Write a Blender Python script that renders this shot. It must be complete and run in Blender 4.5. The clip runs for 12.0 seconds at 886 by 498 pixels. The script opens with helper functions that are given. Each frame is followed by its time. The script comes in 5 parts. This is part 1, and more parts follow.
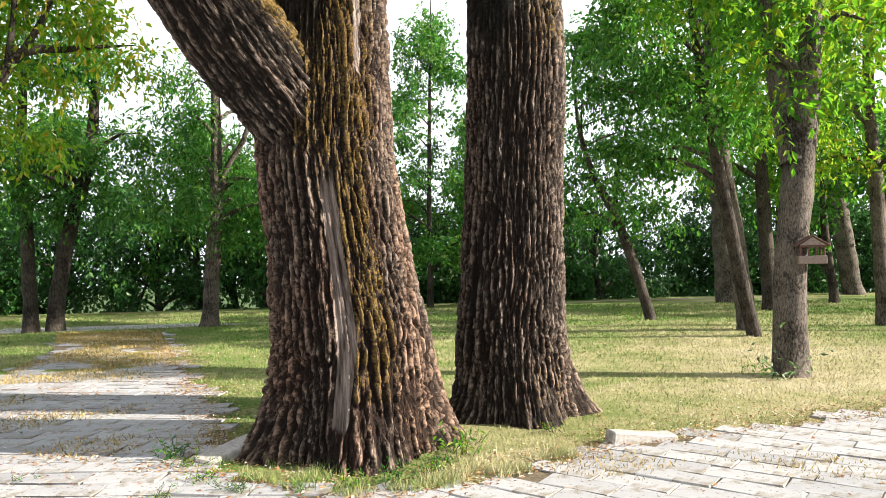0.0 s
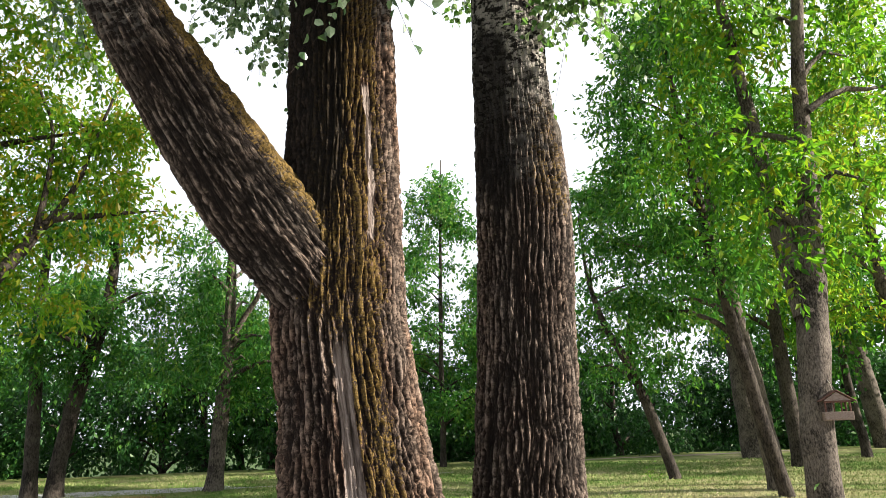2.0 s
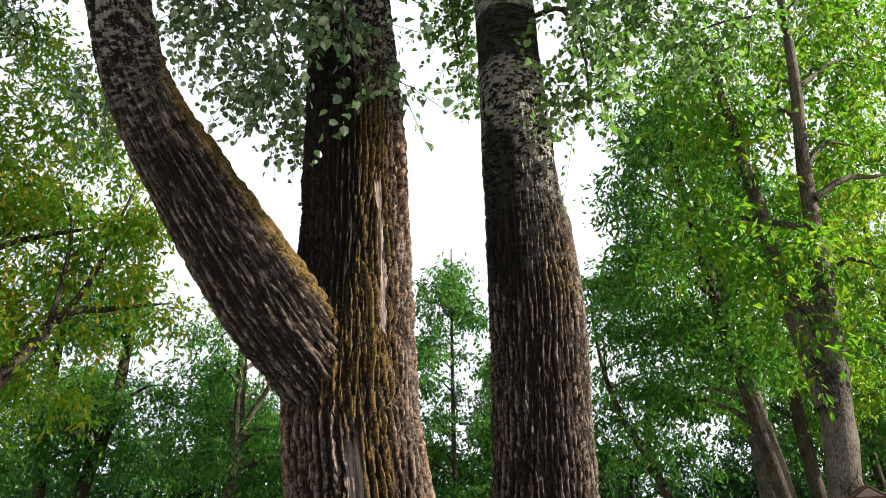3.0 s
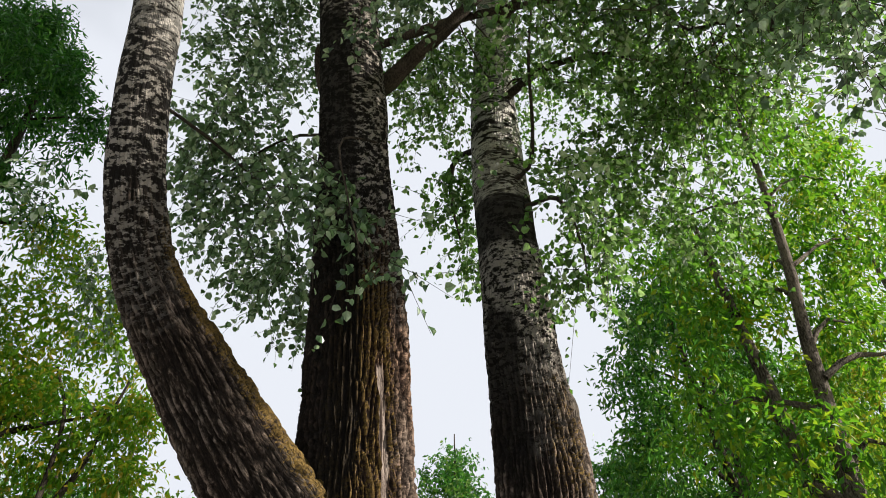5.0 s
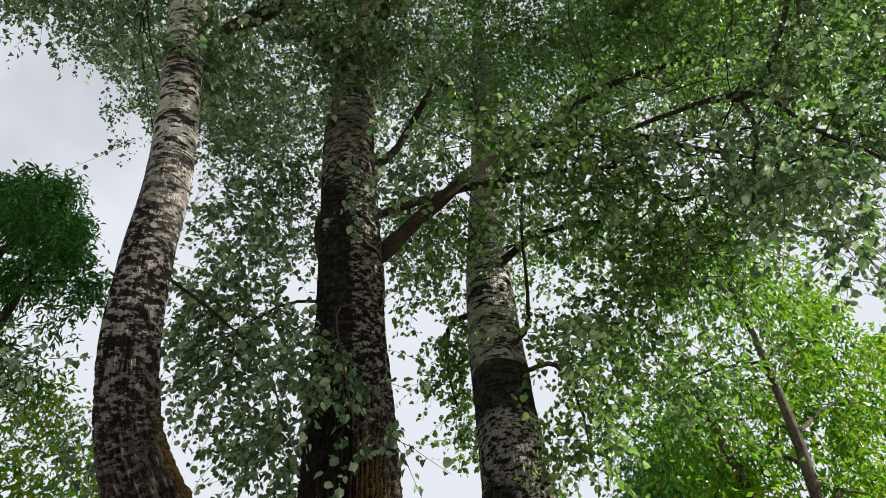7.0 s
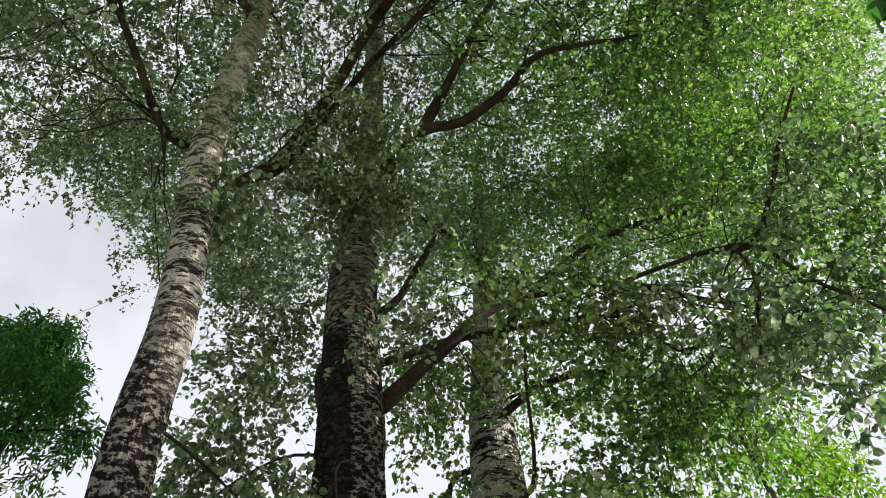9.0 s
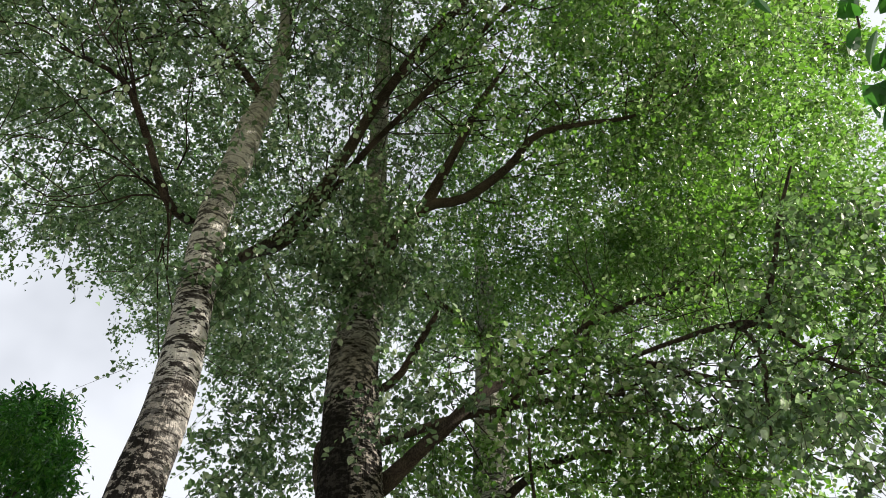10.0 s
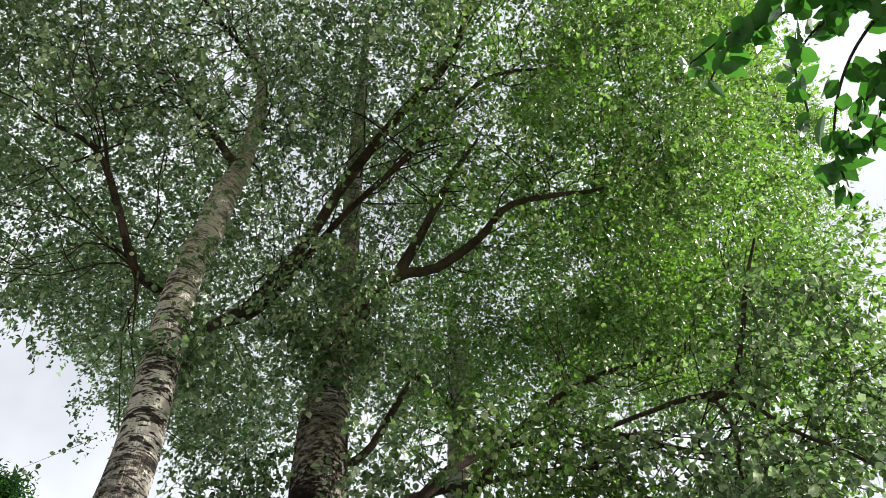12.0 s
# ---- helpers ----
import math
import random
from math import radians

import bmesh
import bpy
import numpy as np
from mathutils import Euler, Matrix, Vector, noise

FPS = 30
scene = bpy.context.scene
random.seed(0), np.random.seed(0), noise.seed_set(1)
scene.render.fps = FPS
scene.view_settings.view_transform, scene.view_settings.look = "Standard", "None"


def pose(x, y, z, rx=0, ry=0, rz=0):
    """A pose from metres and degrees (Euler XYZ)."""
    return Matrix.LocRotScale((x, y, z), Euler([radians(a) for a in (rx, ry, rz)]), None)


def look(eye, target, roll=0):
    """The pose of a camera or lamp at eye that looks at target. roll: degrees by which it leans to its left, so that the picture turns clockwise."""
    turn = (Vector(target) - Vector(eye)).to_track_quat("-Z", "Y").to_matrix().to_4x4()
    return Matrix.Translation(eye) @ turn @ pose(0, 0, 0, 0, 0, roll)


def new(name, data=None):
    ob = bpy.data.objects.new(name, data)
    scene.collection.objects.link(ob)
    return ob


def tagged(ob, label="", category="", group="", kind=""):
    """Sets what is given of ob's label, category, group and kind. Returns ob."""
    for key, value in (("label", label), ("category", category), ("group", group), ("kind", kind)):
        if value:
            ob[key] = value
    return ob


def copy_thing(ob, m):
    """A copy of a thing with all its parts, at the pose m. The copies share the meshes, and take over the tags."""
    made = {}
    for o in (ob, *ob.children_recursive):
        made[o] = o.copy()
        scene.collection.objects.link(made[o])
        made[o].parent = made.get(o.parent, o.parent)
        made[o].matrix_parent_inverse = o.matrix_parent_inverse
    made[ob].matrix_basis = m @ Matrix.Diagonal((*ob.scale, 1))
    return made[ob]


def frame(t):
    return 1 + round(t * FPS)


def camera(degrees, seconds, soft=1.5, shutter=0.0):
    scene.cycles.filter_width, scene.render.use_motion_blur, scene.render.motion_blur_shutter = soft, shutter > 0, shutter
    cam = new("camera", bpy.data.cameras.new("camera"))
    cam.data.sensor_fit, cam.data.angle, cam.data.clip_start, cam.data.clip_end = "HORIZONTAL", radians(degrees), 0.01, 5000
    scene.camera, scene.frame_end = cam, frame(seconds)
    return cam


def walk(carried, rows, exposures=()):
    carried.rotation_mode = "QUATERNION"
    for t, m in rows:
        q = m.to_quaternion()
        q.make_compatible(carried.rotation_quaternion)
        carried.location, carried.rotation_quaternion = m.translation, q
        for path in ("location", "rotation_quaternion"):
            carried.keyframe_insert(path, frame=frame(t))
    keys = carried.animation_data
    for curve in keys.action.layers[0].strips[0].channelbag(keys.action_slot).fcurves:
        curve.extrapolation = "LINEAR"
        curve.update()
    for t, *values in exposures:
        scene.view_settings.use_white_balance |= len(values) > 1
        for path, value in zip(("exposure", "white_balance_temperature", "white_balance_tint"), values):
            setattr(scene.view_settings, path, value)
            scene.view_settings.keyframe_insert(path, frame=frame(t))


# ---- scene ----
# ---- camera ----
cam = camera(65.10, 12.0, 0.65)
PATH = [
    (0.0, pose(0.045, 0.075, 1.414, 91.50, 1.20, 0.03)),
    (0.5, pose(0.055, 0.063, 1.438, 94.10, 1.43, 0.01)),
    (1.0, pose(0.065, 0.051, 1.459, 97.28, 1.66, 0.15)),
    (1.5, pose(0.055, 0.049, 1.481, 100.52, 1.79, 0.48)),
    (2.0, pose(0.035, 0.047, 1.498, 103.94, 1.86, 1.04)),
    (2.5, pose(0.024, 0.032, 1.514, 107.52, 1.99, 1.64)),
    (3.0, pose(0.025, 0.033, 1.538, 111.18, 2.14, 2.07)),
    (5.0, pose(0.016, 0.052, 1.572, 126.09, 2.72, 2.52)),
    (5.5, pose(0.013, 0.045, 1.588, 129.77, 2.84, 2.40)),
    (6.0, pose(0.009, 0.040, 1.596, 133.13, 2.97, 2.36)),
    (6.5, pose(0.018, 0.018, 1.607, 136.05, 3.05, 2.40)),
    (7.0, pose(-0.008, -0.008, 1.650, 139.01, 3.17, 2.23)),
    (9.0, pose(-0.051, -0.051, 1.710, 150.76, 3.09, 2.00)),
    (9.5, pose(-0.053, -0.053, 1.724, 153.99, 2.87, 1.81)),
    (10.0, pose(-0.060, -0.060, 1.729, 156.88, 2.88, 1.86)),
    (10.5, pose(-0.063, -0.062, 1.734, 159.08, 3.13, 1.82)),
    (11.0, pose(-0.043, -0.058, 1.738, 160.66, 3.59, 1.66)),
    (11.5, pose(-0.040, -0.068, 1.733, 161.76, 4.24, 1.30)),
    (12.0, pose(-0.038, -0.076, 1.728, 162.46, 4.84, 0.90)),
]
walk(cam, PATH, ((0.0, 1.70), (1.5, 1.58), (3.0, 1.25), (5.5, 0.80), (7.0, 0.78), (9.5, 0.99), (12.0, 1.10)))

# ---- light ----
SUN_AZ, SUN_EL = radians(-10), radians(26)   # azimuth from +x towards +y
sun_dir = Vector((math.cos(SUN_AZ) * math.cos(SUN_EL), math.sin(SUN_AZ) * math.cos(SUN_EL), math.sin(SUN_EL)))
sun = new("sun", bpy.data.lights.new("sun", "SUN"))
sun.data.energy, sun.data.angle, sun.data.color = 5.0, radians(0.6), (1.0, 0.92, 0.80)
sun.matrix_world = look(sun_dir * 50, (0, 0, 0))

world = bpy.data.worlds.new("sky")
scene.world = world
world.use_nodes = True
wn, wl = world.node_tree.nodes, world.node_tree.links
wn.clear()
sky = wn.new("ShaderNodeTexSky")
sky.sky_type, sky.sun_disc = "NISHITA", False
sky.sun_elevation, sky.sun_rotation = SUN_EL, math.pi / 2 - SUN_AZ
sky.air_density, sky.dust_density, sky.ozone_density = 1.0, 2.5, 1.0
hazy = wn.new("ShaderNodeHueSaturation")
hazy.inputs["Saturation"].default_value = 0.45
w_coord = wn.new("ShaderNodeTexCoord")
cloud = wn.new("ShaderNodeTexNoise")
cloud.inputs["Scale"].default_value, cloud.inputs["Detail"].default_value = 1.6, 5.0
cloud_ramp = wn.new("ShaderNodeValToRGB")
cloud_ramp.color_ramp.elements[0].position, cloud_ramp.color_ramp.elements[1].position = 0.15, 0.45
cloud_mix = wn.new("ShaderNodeMix")
cloud_mix.data_type = "RGBA"
cloud_mix.inputs["B"].default_value = (6.2, 6.45, 7.0, 1)
w_bg, w_out = wn.new("ShaderNodeBackground"), wn.new("ShaderNodeOutputWorld")
w_bg.inputs["Strength"].default_value = 0.075
wl.new(w_coord.outputs["Generated"], cloud.inputs["Vector"])
wl.new(cloud.outputs["Fac"], cloud_ramp.inputs["Fac"])
wl.new(sky.outputs["Color"], hazy.inputs["Color"])
wl.new(hazy.outputs["Color"], cloud_mix.inputs["A"])
wl.new(cloud_ramp.outputs["Color"], cloud_mix.inputs["Factor"])
wl.new(cloud_mix.outputs["Result"], w_bg.inputs["Color"])
wl.new(w_bg.outputs["Background"], w_out.inputs["Surface"])


# ---- materials ----
class Nodes:
    """A small wrapper that builds a node material line by line."""

    def __init__(self, name):
        self.mat = bpy.data.materials.new(name)
        self.mat.use_nodes = True
        self.tree = self.mat.node_tree
        self.tree.nodes.clear()
        self.out = self.tree.nodes.new("ShaderNodeOutputMaterial")

    def add(self, kind, **inputs):
        n = self.tree.nodes.new("ShaderNode" + kind)
        for k, v in inputs.items():
            self.feed(n, k.replace("_", " "), v)
        return n

    def feed(self, n, key, v):
        sock = n.inputs[int(key[1:])] if key[0] == "i" and key[1:].isdigit() else n.inputs[key]
        if isinstance(v, bpy.types.NodeSocket):
            self.tree.links.new(v, sock)
        elif isinstance(v, bpy.types.Node):
            self.tree.links.new(v.outputs[0], sock)
        else:
            sock.default_value = v

    def attr(self, name):
        n = self.add("Attribute")
        n.attribute_name = name
        return n.outputs["Fac"]

    def coord(self):
        return self.add("TexCoord").outputs["Object"]

    def stretch(self, vec, sx, sy, sz):
        return self.add("Mapping", Vector=vec, Scale=(sx, sy, sz)).outputs[0]

    def noise(self, vec, scale, detail=4.0, rough=0.55):
        return self.add("TexNoise", Vector=vec, Scale=scale, Detail=detail, Roughness=rough).outputs[0]

    def math(self, op, a, b=0.0):
        n = self.add("Math", i0=a, i1=b)
        n.operation = op
        return n.outputs[0]

    def step(self, v, lo, hi, a=0.0, b=1.0):
        n = self.add("MapRange", Value=v, From_Min=lo, From_Max=hi, To_Min=a, To_Max=b)
        n.interpolation_type = "SMOOTHSTEP"
        return n.outputs[0]

    def ramp(self, fac, *stops):
        n = self.add("ValToRGB", Fac=fac)
        els = n.color_ramp.elements
        while len(els) < len(stops):
            els.new(0.5)
        for e, (p, c) in zip(els, stops):
            e.position, e.color = p, (*c, 1)
        return n.outputs[0]

    def mix(self, fac, a, b, blend="MIX"):
        n = self.add("Mix")
        n.data_type, n.blend_type = "RGBA", blend
        self.feed(n, "Factor", fac)
        self.feed(n, "i6", a if not isinstance(a, tuple) else (*a, 1))
        self.feed(n, "i7", b if not isinstance(b, tuple) else (*b, 1))
        return n.outputs[2]

    def bump(self, height, strength=0.5, distance=0.02):
        return self.add("Bump", Height=height, Strength=strength, Distance=distance).outputs[0]

    def surface(self, color, rough=0.8, normal=None, spec=0.3, metal=0.0):
        n = self.add("BsdfPrincipled", Roughness=rough, Metallic=metal)
        self.feed(n, "Base Color", color if not isinstance(color, tuple) else (*color, 1))
        self.feed(n, "Specular IOR Level", spec)
        if normal is not None:
            self.feed(n, "Normal", normal)
        self.tree.links.new(n.outputs[0], self.out.inputs["Surface"])
        return self.mat


def poplar_bark(name, pale_from, pale_to, warmth, fleck):
    """Furrowed grey-brown bark with moss, which turns pale and smooth with black marks further up."""
    n = Nodes(name)
    co = n.add("CombineXYZ", X=n.attr("round_x"), Y=n.attr("round_y"), Z=n.attr("along")).outputs[0]
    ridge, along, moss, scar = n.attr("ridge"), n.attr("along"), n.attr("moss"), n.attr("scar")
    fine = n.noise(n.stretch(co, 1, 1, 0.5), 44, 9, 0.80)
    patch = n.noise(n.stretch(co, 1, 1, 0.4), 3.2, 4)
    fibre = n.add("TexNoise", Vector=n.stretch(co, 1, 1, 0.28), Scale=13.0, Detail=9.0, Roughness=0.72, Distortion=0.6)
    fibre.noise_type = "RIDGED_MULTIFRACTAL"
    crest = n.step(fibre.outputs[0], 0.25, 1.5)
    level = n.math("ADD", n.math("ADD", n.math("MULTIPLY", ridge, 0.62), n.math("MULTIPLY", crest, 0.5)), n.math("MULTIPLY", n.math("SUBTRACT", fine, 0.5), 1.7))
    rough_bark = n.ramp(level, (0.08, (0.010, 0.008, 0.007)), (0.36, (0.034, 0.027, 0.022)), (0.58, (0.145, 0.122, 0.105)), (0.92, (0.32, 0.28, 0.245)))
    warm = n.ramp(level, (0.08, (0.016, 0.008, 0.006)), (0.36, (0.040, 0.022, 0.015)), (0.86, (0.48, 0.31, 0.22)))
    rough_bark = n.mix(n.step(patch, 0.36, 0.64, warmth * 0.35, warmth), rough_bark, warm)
    wob = n.add("Mix")
    wob.data_type = "VECTOR"
    n.feed(wob, "Factor", 0.035)
    n.feed(wob, "i4", n.stretch(co, 1, 1, 0.16))
    n.feed(wob, "i5", n.add("TexNoise", Vector=co, Scale=9.0, Detail=3.0).outputs["Color"])
    net = n.add("TexVoronoi", Vector=wob.outputs[1], Scale=34.0)
    net.feature = "DISTANCE_TO_EDGE"
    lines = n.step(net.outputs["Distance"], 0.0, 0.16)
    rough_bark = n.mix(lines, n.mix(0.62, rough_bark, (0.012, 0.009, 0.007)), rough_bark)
    # exposed wood in the long wounds
    wood_grain = n.noise(n.stretch(co, 1, 1, 0.06), 42, 4)
    wood = n.ramp(wood_grain, (0.32, (0.05, 0.037, 0.03)), (0.46, (0.18, 0.14, 0.12)), (0.58, (0.29, 0.235, 0.205)), (0.7, (0.42, 0.345, 0.30)))
    scar_edge = n.step(n.math("ADD", scar, n.math("MULTIPLY", n.math("SUBTRACT", n.noise(n.stretch(co, 1, 1, 0.12), 20, 5), 0.5), 1.6)), 0.35, 0.6)
    rough_bark = n.mix(n.math("MULTIPLY", scar_edge, n.step(scar, 0.02, 0.2)), rough_bark, wood)
    moss_edge = n.noise(co, 38, 7, 0.75)
    moss_amt = n.step(n.math("ADD", moss, n.math("MULTIPLY", n.math("SUBTRACT", moss_edge, 0.5), 2.8)), 0.50, 0.72)
    moss_col = n.ramp(n.noise(co, 70, 3), (0.3, (0.045, 0.032, 0.009)), (0.52, (0.15, 0.095, 0.026)), (0.75, (0.28, 0.185, 0.055)))
    lower = n.mix(n.math("MULTIPLY", moss_amt, 0.9), rough_bark, moss_col)
    # pale upper bark with black bands and diamond marks
    marks = n.noise(n.stretch(co, 1, 1, 2.6), 9.5, 4, 0.6)
    bands = n.noise(n.stretch(co, 0.5, 0.5, 3.4), 2.3, 3, 0.5)
    dark = n.step(n.math("ADD", n.math("MULTIPLY", marks, 0.75), n.math("MULTIPLY", bands, 0.45)), 0.625, 0.67)
    clean = n.step(along, pale_to + 1.2, pale_to + 4.5, 1.0, 0.6)
    dark = n.math("MULTIPLY", dark, clean)
    skin = n.ramp(n.noise(n.stretch(co, 1, 1, 2), 14, 5), (0.3, (0.46, 0.44, 0.415)), (0.7, (0.75, 0.725, 0.69)))
    pale = n.mix(dark, skin, (0.030, 0.026, 0.024))
    # short black dashes across the trunk, and thin dark rings
    dash = n.add("TexVoronoi", Vector=n.stretch(co, 1, 1, 2.3), Scale=24.0)
    dense = n.noise(co, 3.5, 3)
    dashes = n.math("LESS_THAN", dash.outputs["Distance"], n.math("MULTIPLY", clean, n.step(dense, 0.35, 0.7, 0.10, 0.46)))
    pale = n.mix(dashes, pale, (0.028, 0.022, 0.019))
    rings = n.math("ABSOLUTE", n.math("SUBTRACT", n.noise(n.stretch(co, 0.3, 0.3, 2.6), 1.5, 3, 0.5), 0.5))
    pale = n.mix(n.math("MULTIPLY", clean, n.step(rings, 0.006, 0.018, 0.9, 0.0)), pale, (0.022, 0.018, 0.016))
    # between the two: black furrowed bark with light flecks
    flecks = n.step(n.noise(n.stretch(co, 1, 1, 1.7), 11, 7, 0.72), fleck, fleck + 0.06)
    sooty = n.mix(flecks, (0.014, 0.012, 0.011), (0.36, 0.33, 0.30))
    wander = n.math("MULTIPLY", n.math("SUBTRACT", n.noise(co, 1.7, 4), 0.5), 2.4)
    height = n.math("ADD", along, wander)
    col = n.mix(n.step(height, pale_from - 1.2, pale_from + 0.3), lower, sooty)
    col = n.mix(n.step(height, pale_to - 0.5, pale_to + 0.6), col, pale)
    # black bark stain and bands, plus shade painted on the second trunk's left
    black = n.step(n.math("ADD", n.attr("stain_shade"), n.math("MULTIPLY", n.math("SUBTRACT", n.noise(n.stretch(co, 1, 1, 0.5), 6, 6, 0.7), 0.5), 1.2)), 0.3, 0.7)
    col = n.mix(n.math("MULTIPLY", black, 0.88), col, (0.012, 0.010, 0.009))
    bumps = n.math("ADD", n.math("ADD", n.math("MULTIPLY", fine, 0.7), n.math("MULTIPLY", marks, 0.3)), n.math("ADD", n.math("MULTIPLY", lines, 0.25), n.math("MULTIPLY", crest, 0.9)))
    return n.surface(col, 0.88, n.bump(bumps, 1.0, 0.04), 0.15)


def plain_bark(name, dark, light, scale=1.0):
    n = Nodes(name)
    co = n.coord()
    crack = n.noise(n.stretch(co, 1, 1, 0.4), 30 * scale, 8, 0.76)
    patch = n.noise(co, 2.5, 3)
    col = n.ramp(n.math("ADD", crack, n.math("MULTIPLY", n.math("SUBTRACT", patch, 0.5), 0.5)), (0.38, dark), (0.62, light))
    return n.surface(col, 0.9, n.bump(crack, 0.9, 0.03), 0.15)


def leaf_material(name, dark, mid, light, rare, glow=0.5, gloss=0.32, shine_through=(0.13, 0.36, 0.015)):
    """Leaves: one colour to each leaf, part of the light passing through."""
    n = Nodes(name)
    per = n.add("NewGeometry").outputs["Random Per Island"]
    co = n.coord()
    big = n.noise(co, 0.55, 2)
    pick = n.math("ADD", n.math("MULTIPLY", per, 0.92), n.math("MULTIPLY", n.math("SUBTRACT", big, 0.44), 0.9))
    col = n.ramp(pick, (0.16, dark), (0.42, mid), (0.66, light), (0.93, rare))
    veins = n.noise(co, 60, 2)
    col = n.mix(n.step(veins, 0.35, 0.7, 0, 0.25), col, dark)
    shine = n.add("BsdfPrincipled", Roughness=0.36)
    n.feed(shine, "Base Color", col)
    n.feed(shine, "Specular IOR Level", gloss)
    through_col = n.mix(0.55, col, shine_through, "MIX")
    passing = n.add("BsdfTranslucent", Color=through_col)
    both = n.add("MixShader", Fac=glow)
    n.tree.links.new(shine.outputs[0], both.inputs[1])
    n.tree.links.new(passing.outputs[0], both.inputs[2])
    n.tree.links.new(both.outputs[0], n.out.inputs["Surface"])
    return n.mat


def ground_material():
    n = Nodes("lawn_soil")
    co = n.coord()
    broad, mid, small, fine = n.noise(co, 0.28, 4), n.noise(co, 1.6, 6, 0.65), n.noise(co, 9, 6, 0.7), n.noise(co, 60, 5, 0.75)
    tone = n.math("ADD", n.math("MULTIPLY", broad, 0.45), n.math("ADD", n.math("MULTIPLY", mid, 0.4), n.math("MULTIPLY", small, 0.25)))
    place = n.add("SeparateXYZ", Vector=co)
    dry = n.math("MULTIPLY", n.step(place.outputs["X"], -3.0, 5.0), n.step(place.outputs["Y"], 19.0, 8.0))
    tone = n.math("ADD", tone, n.math("MULTIPLY", n.math("SUBTRACT", dry, 0.5), 0.13))
    grass = n.ramp(tone, (0.40, (0.11, 0.20, 0.035)), (0.51, (0.25, 0.275, 0.10)), (0.60, (0.44, 0.39, 0.21)), (0.70, (0.55, 0.48, 0.31)))
    soil = n.ramp(fine, (0.3, (0.10, 0.066, 0.040)), (0.7, (0.30, 0.215, 0.14)))
    col = n.mix(n.step(n.math("ADD", n.math("MULTIPLY", mid, 0.5), n.math("MULTIPLY", small, 0.5)), 0.56, 0.66, 0, 0.7), grass, soil)
    col = n.mix(n.step(fine, 0.44, 0.62, 0.0, 0.72), col, (0.095, 0.10, 0.042))
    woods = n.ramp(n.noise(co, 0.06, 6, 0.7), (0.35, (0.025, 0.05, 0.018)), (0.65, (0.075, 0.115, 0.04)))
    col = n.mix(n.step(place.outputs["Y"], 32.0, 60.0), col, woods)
    return n.surface(col, 0.95, n.bump(n.math("ADD", fine, small), 0.8, 0.05), 0.1)


def blade_material():
    n = Nodes("grass_blades")
    per = n.add("NewGeometry").outputs["Random Per Island"]
    co = n.coord()
    broad = n.math("ADD", n.math("MULTIPLY", n.noise(co, 0.28, 4), 0.6), n.math("MULTIPLY", n.noise(co, 1.6, 6, 0.65), 0.4))
    place = n.add("SeparateXYZ", Vector=co)
    dry = n.math("MULTIPLY", n.step(place.outputs["X"], -3.0, 5.0), n.step(place.outputs["Y"], 19.0, 8.0))
    broad = n.math("ADD", broad, n.math("MULTIPLY", n.math("SUBTRACT", dry, 0.5), 0.16))
    pick = n.math("ADD", n.math("MULTIPLY", per, 0.5), n.math("MULTIPLY", n.math("SUBTRACT", broad, 0.42), 2.4))
    col = n.ramp(pick, (0.0, (0.075, 0.165, 0.022)), (0.28, (0.17, 0.225, 0.065)), (0.55, (0.33, 0.31, 0.16)), (0.9, (0.50, 0.44, 0.29)))
    return n.surface(col, 0.75, None, 0.2)


def slab_material():
    n = Nodes("paving_stone")
    co = n.coord()
    rnd = n.add("ObjectInfo").outputs["Random"]
    isl = n.add("NewGeometry").outputs["Random Per Island"]
    fine, stain = n.noise(co, 90, 5, 0.7), n.noise(co, 1.9, 5)
    tone = n.math("ADD", n.math("MULTIPLY", n.math("ADD", rnd, isl), 0.3), n.math("MULTIPLY", stain, 0.7))
    col = n.ramp(tone, (0.25, (0.205, 0.210, 0.225)), (0.55, (0.300, 0.300, 0.312)), (0.9, (0.40, 0.395, 0.40)))
    col = n.mix(n.step(fine, 0.52, 0.75, 0, 0.5), col, (0.20, 0.18, 0.165))
    dirt = n.noise(co, 6, 6, 0.7)
    col = n.mix(n.step(dirt, 0.50, 0.68, 0, 0.75), col, (0.17, 0.14, 0.095))
    speck = n.noise(co, 34, 3, 0.6)
    col = n.mix(n.step(speck, 0.63, 0.68, 0, 0.8), col, (0.055, 0.042, 0.03))
    return n.surface(col, 0.85, n.bump(n.math("ADD", fine, n.math("MULTIPLY", dirt, 0.8)), 0.6, 0.008), 0.25)


def simple_material(name, dark, light, scale=20, rough=0.8, sz=1.0):
    n = Nodes(name)
    co = n.stretch(n.coord(), 1, 1, sz)
    v = n.noise(co, scale, 5, 0.65)
    return n.surface(n.ramp(v, (0.3, dark), (0.7, light)), rough, n.bump(v, 0.5, 0.006), 0.25)


BARK_1 = poplar_bark("old_poplar_bark", 5.8, 9.9, 0.95, 0.50)
BARK_LIMB = poplar_bark("poplar_limb_bark", 3.9, 5.7, 0.35, 0.50)
BARK_2 = poplar_bark("second_poplar_bark", 4.9, 7.1, 0.45, 0.46)
BRANCH = plain_bark("branch_bark", (0.014, 0.011, 0.009), (0.105, 0.082, 0.066), 2.0)
BARK_GREY = plain_bark("grey_brown_bark", (0.020, 0.016, 0.013), (0.155, 0.130, 0.108))
BARK_FEEDER = plain_bark("rough_maple_bark", (0.020, 0.016, 0.013), (0.19, 0.16, 0.135), 1.7)
BARK_DARK = plain_bark("dark_bark", (0.014, 0.011, 0.010), (0.085, 0.070, 0.058))
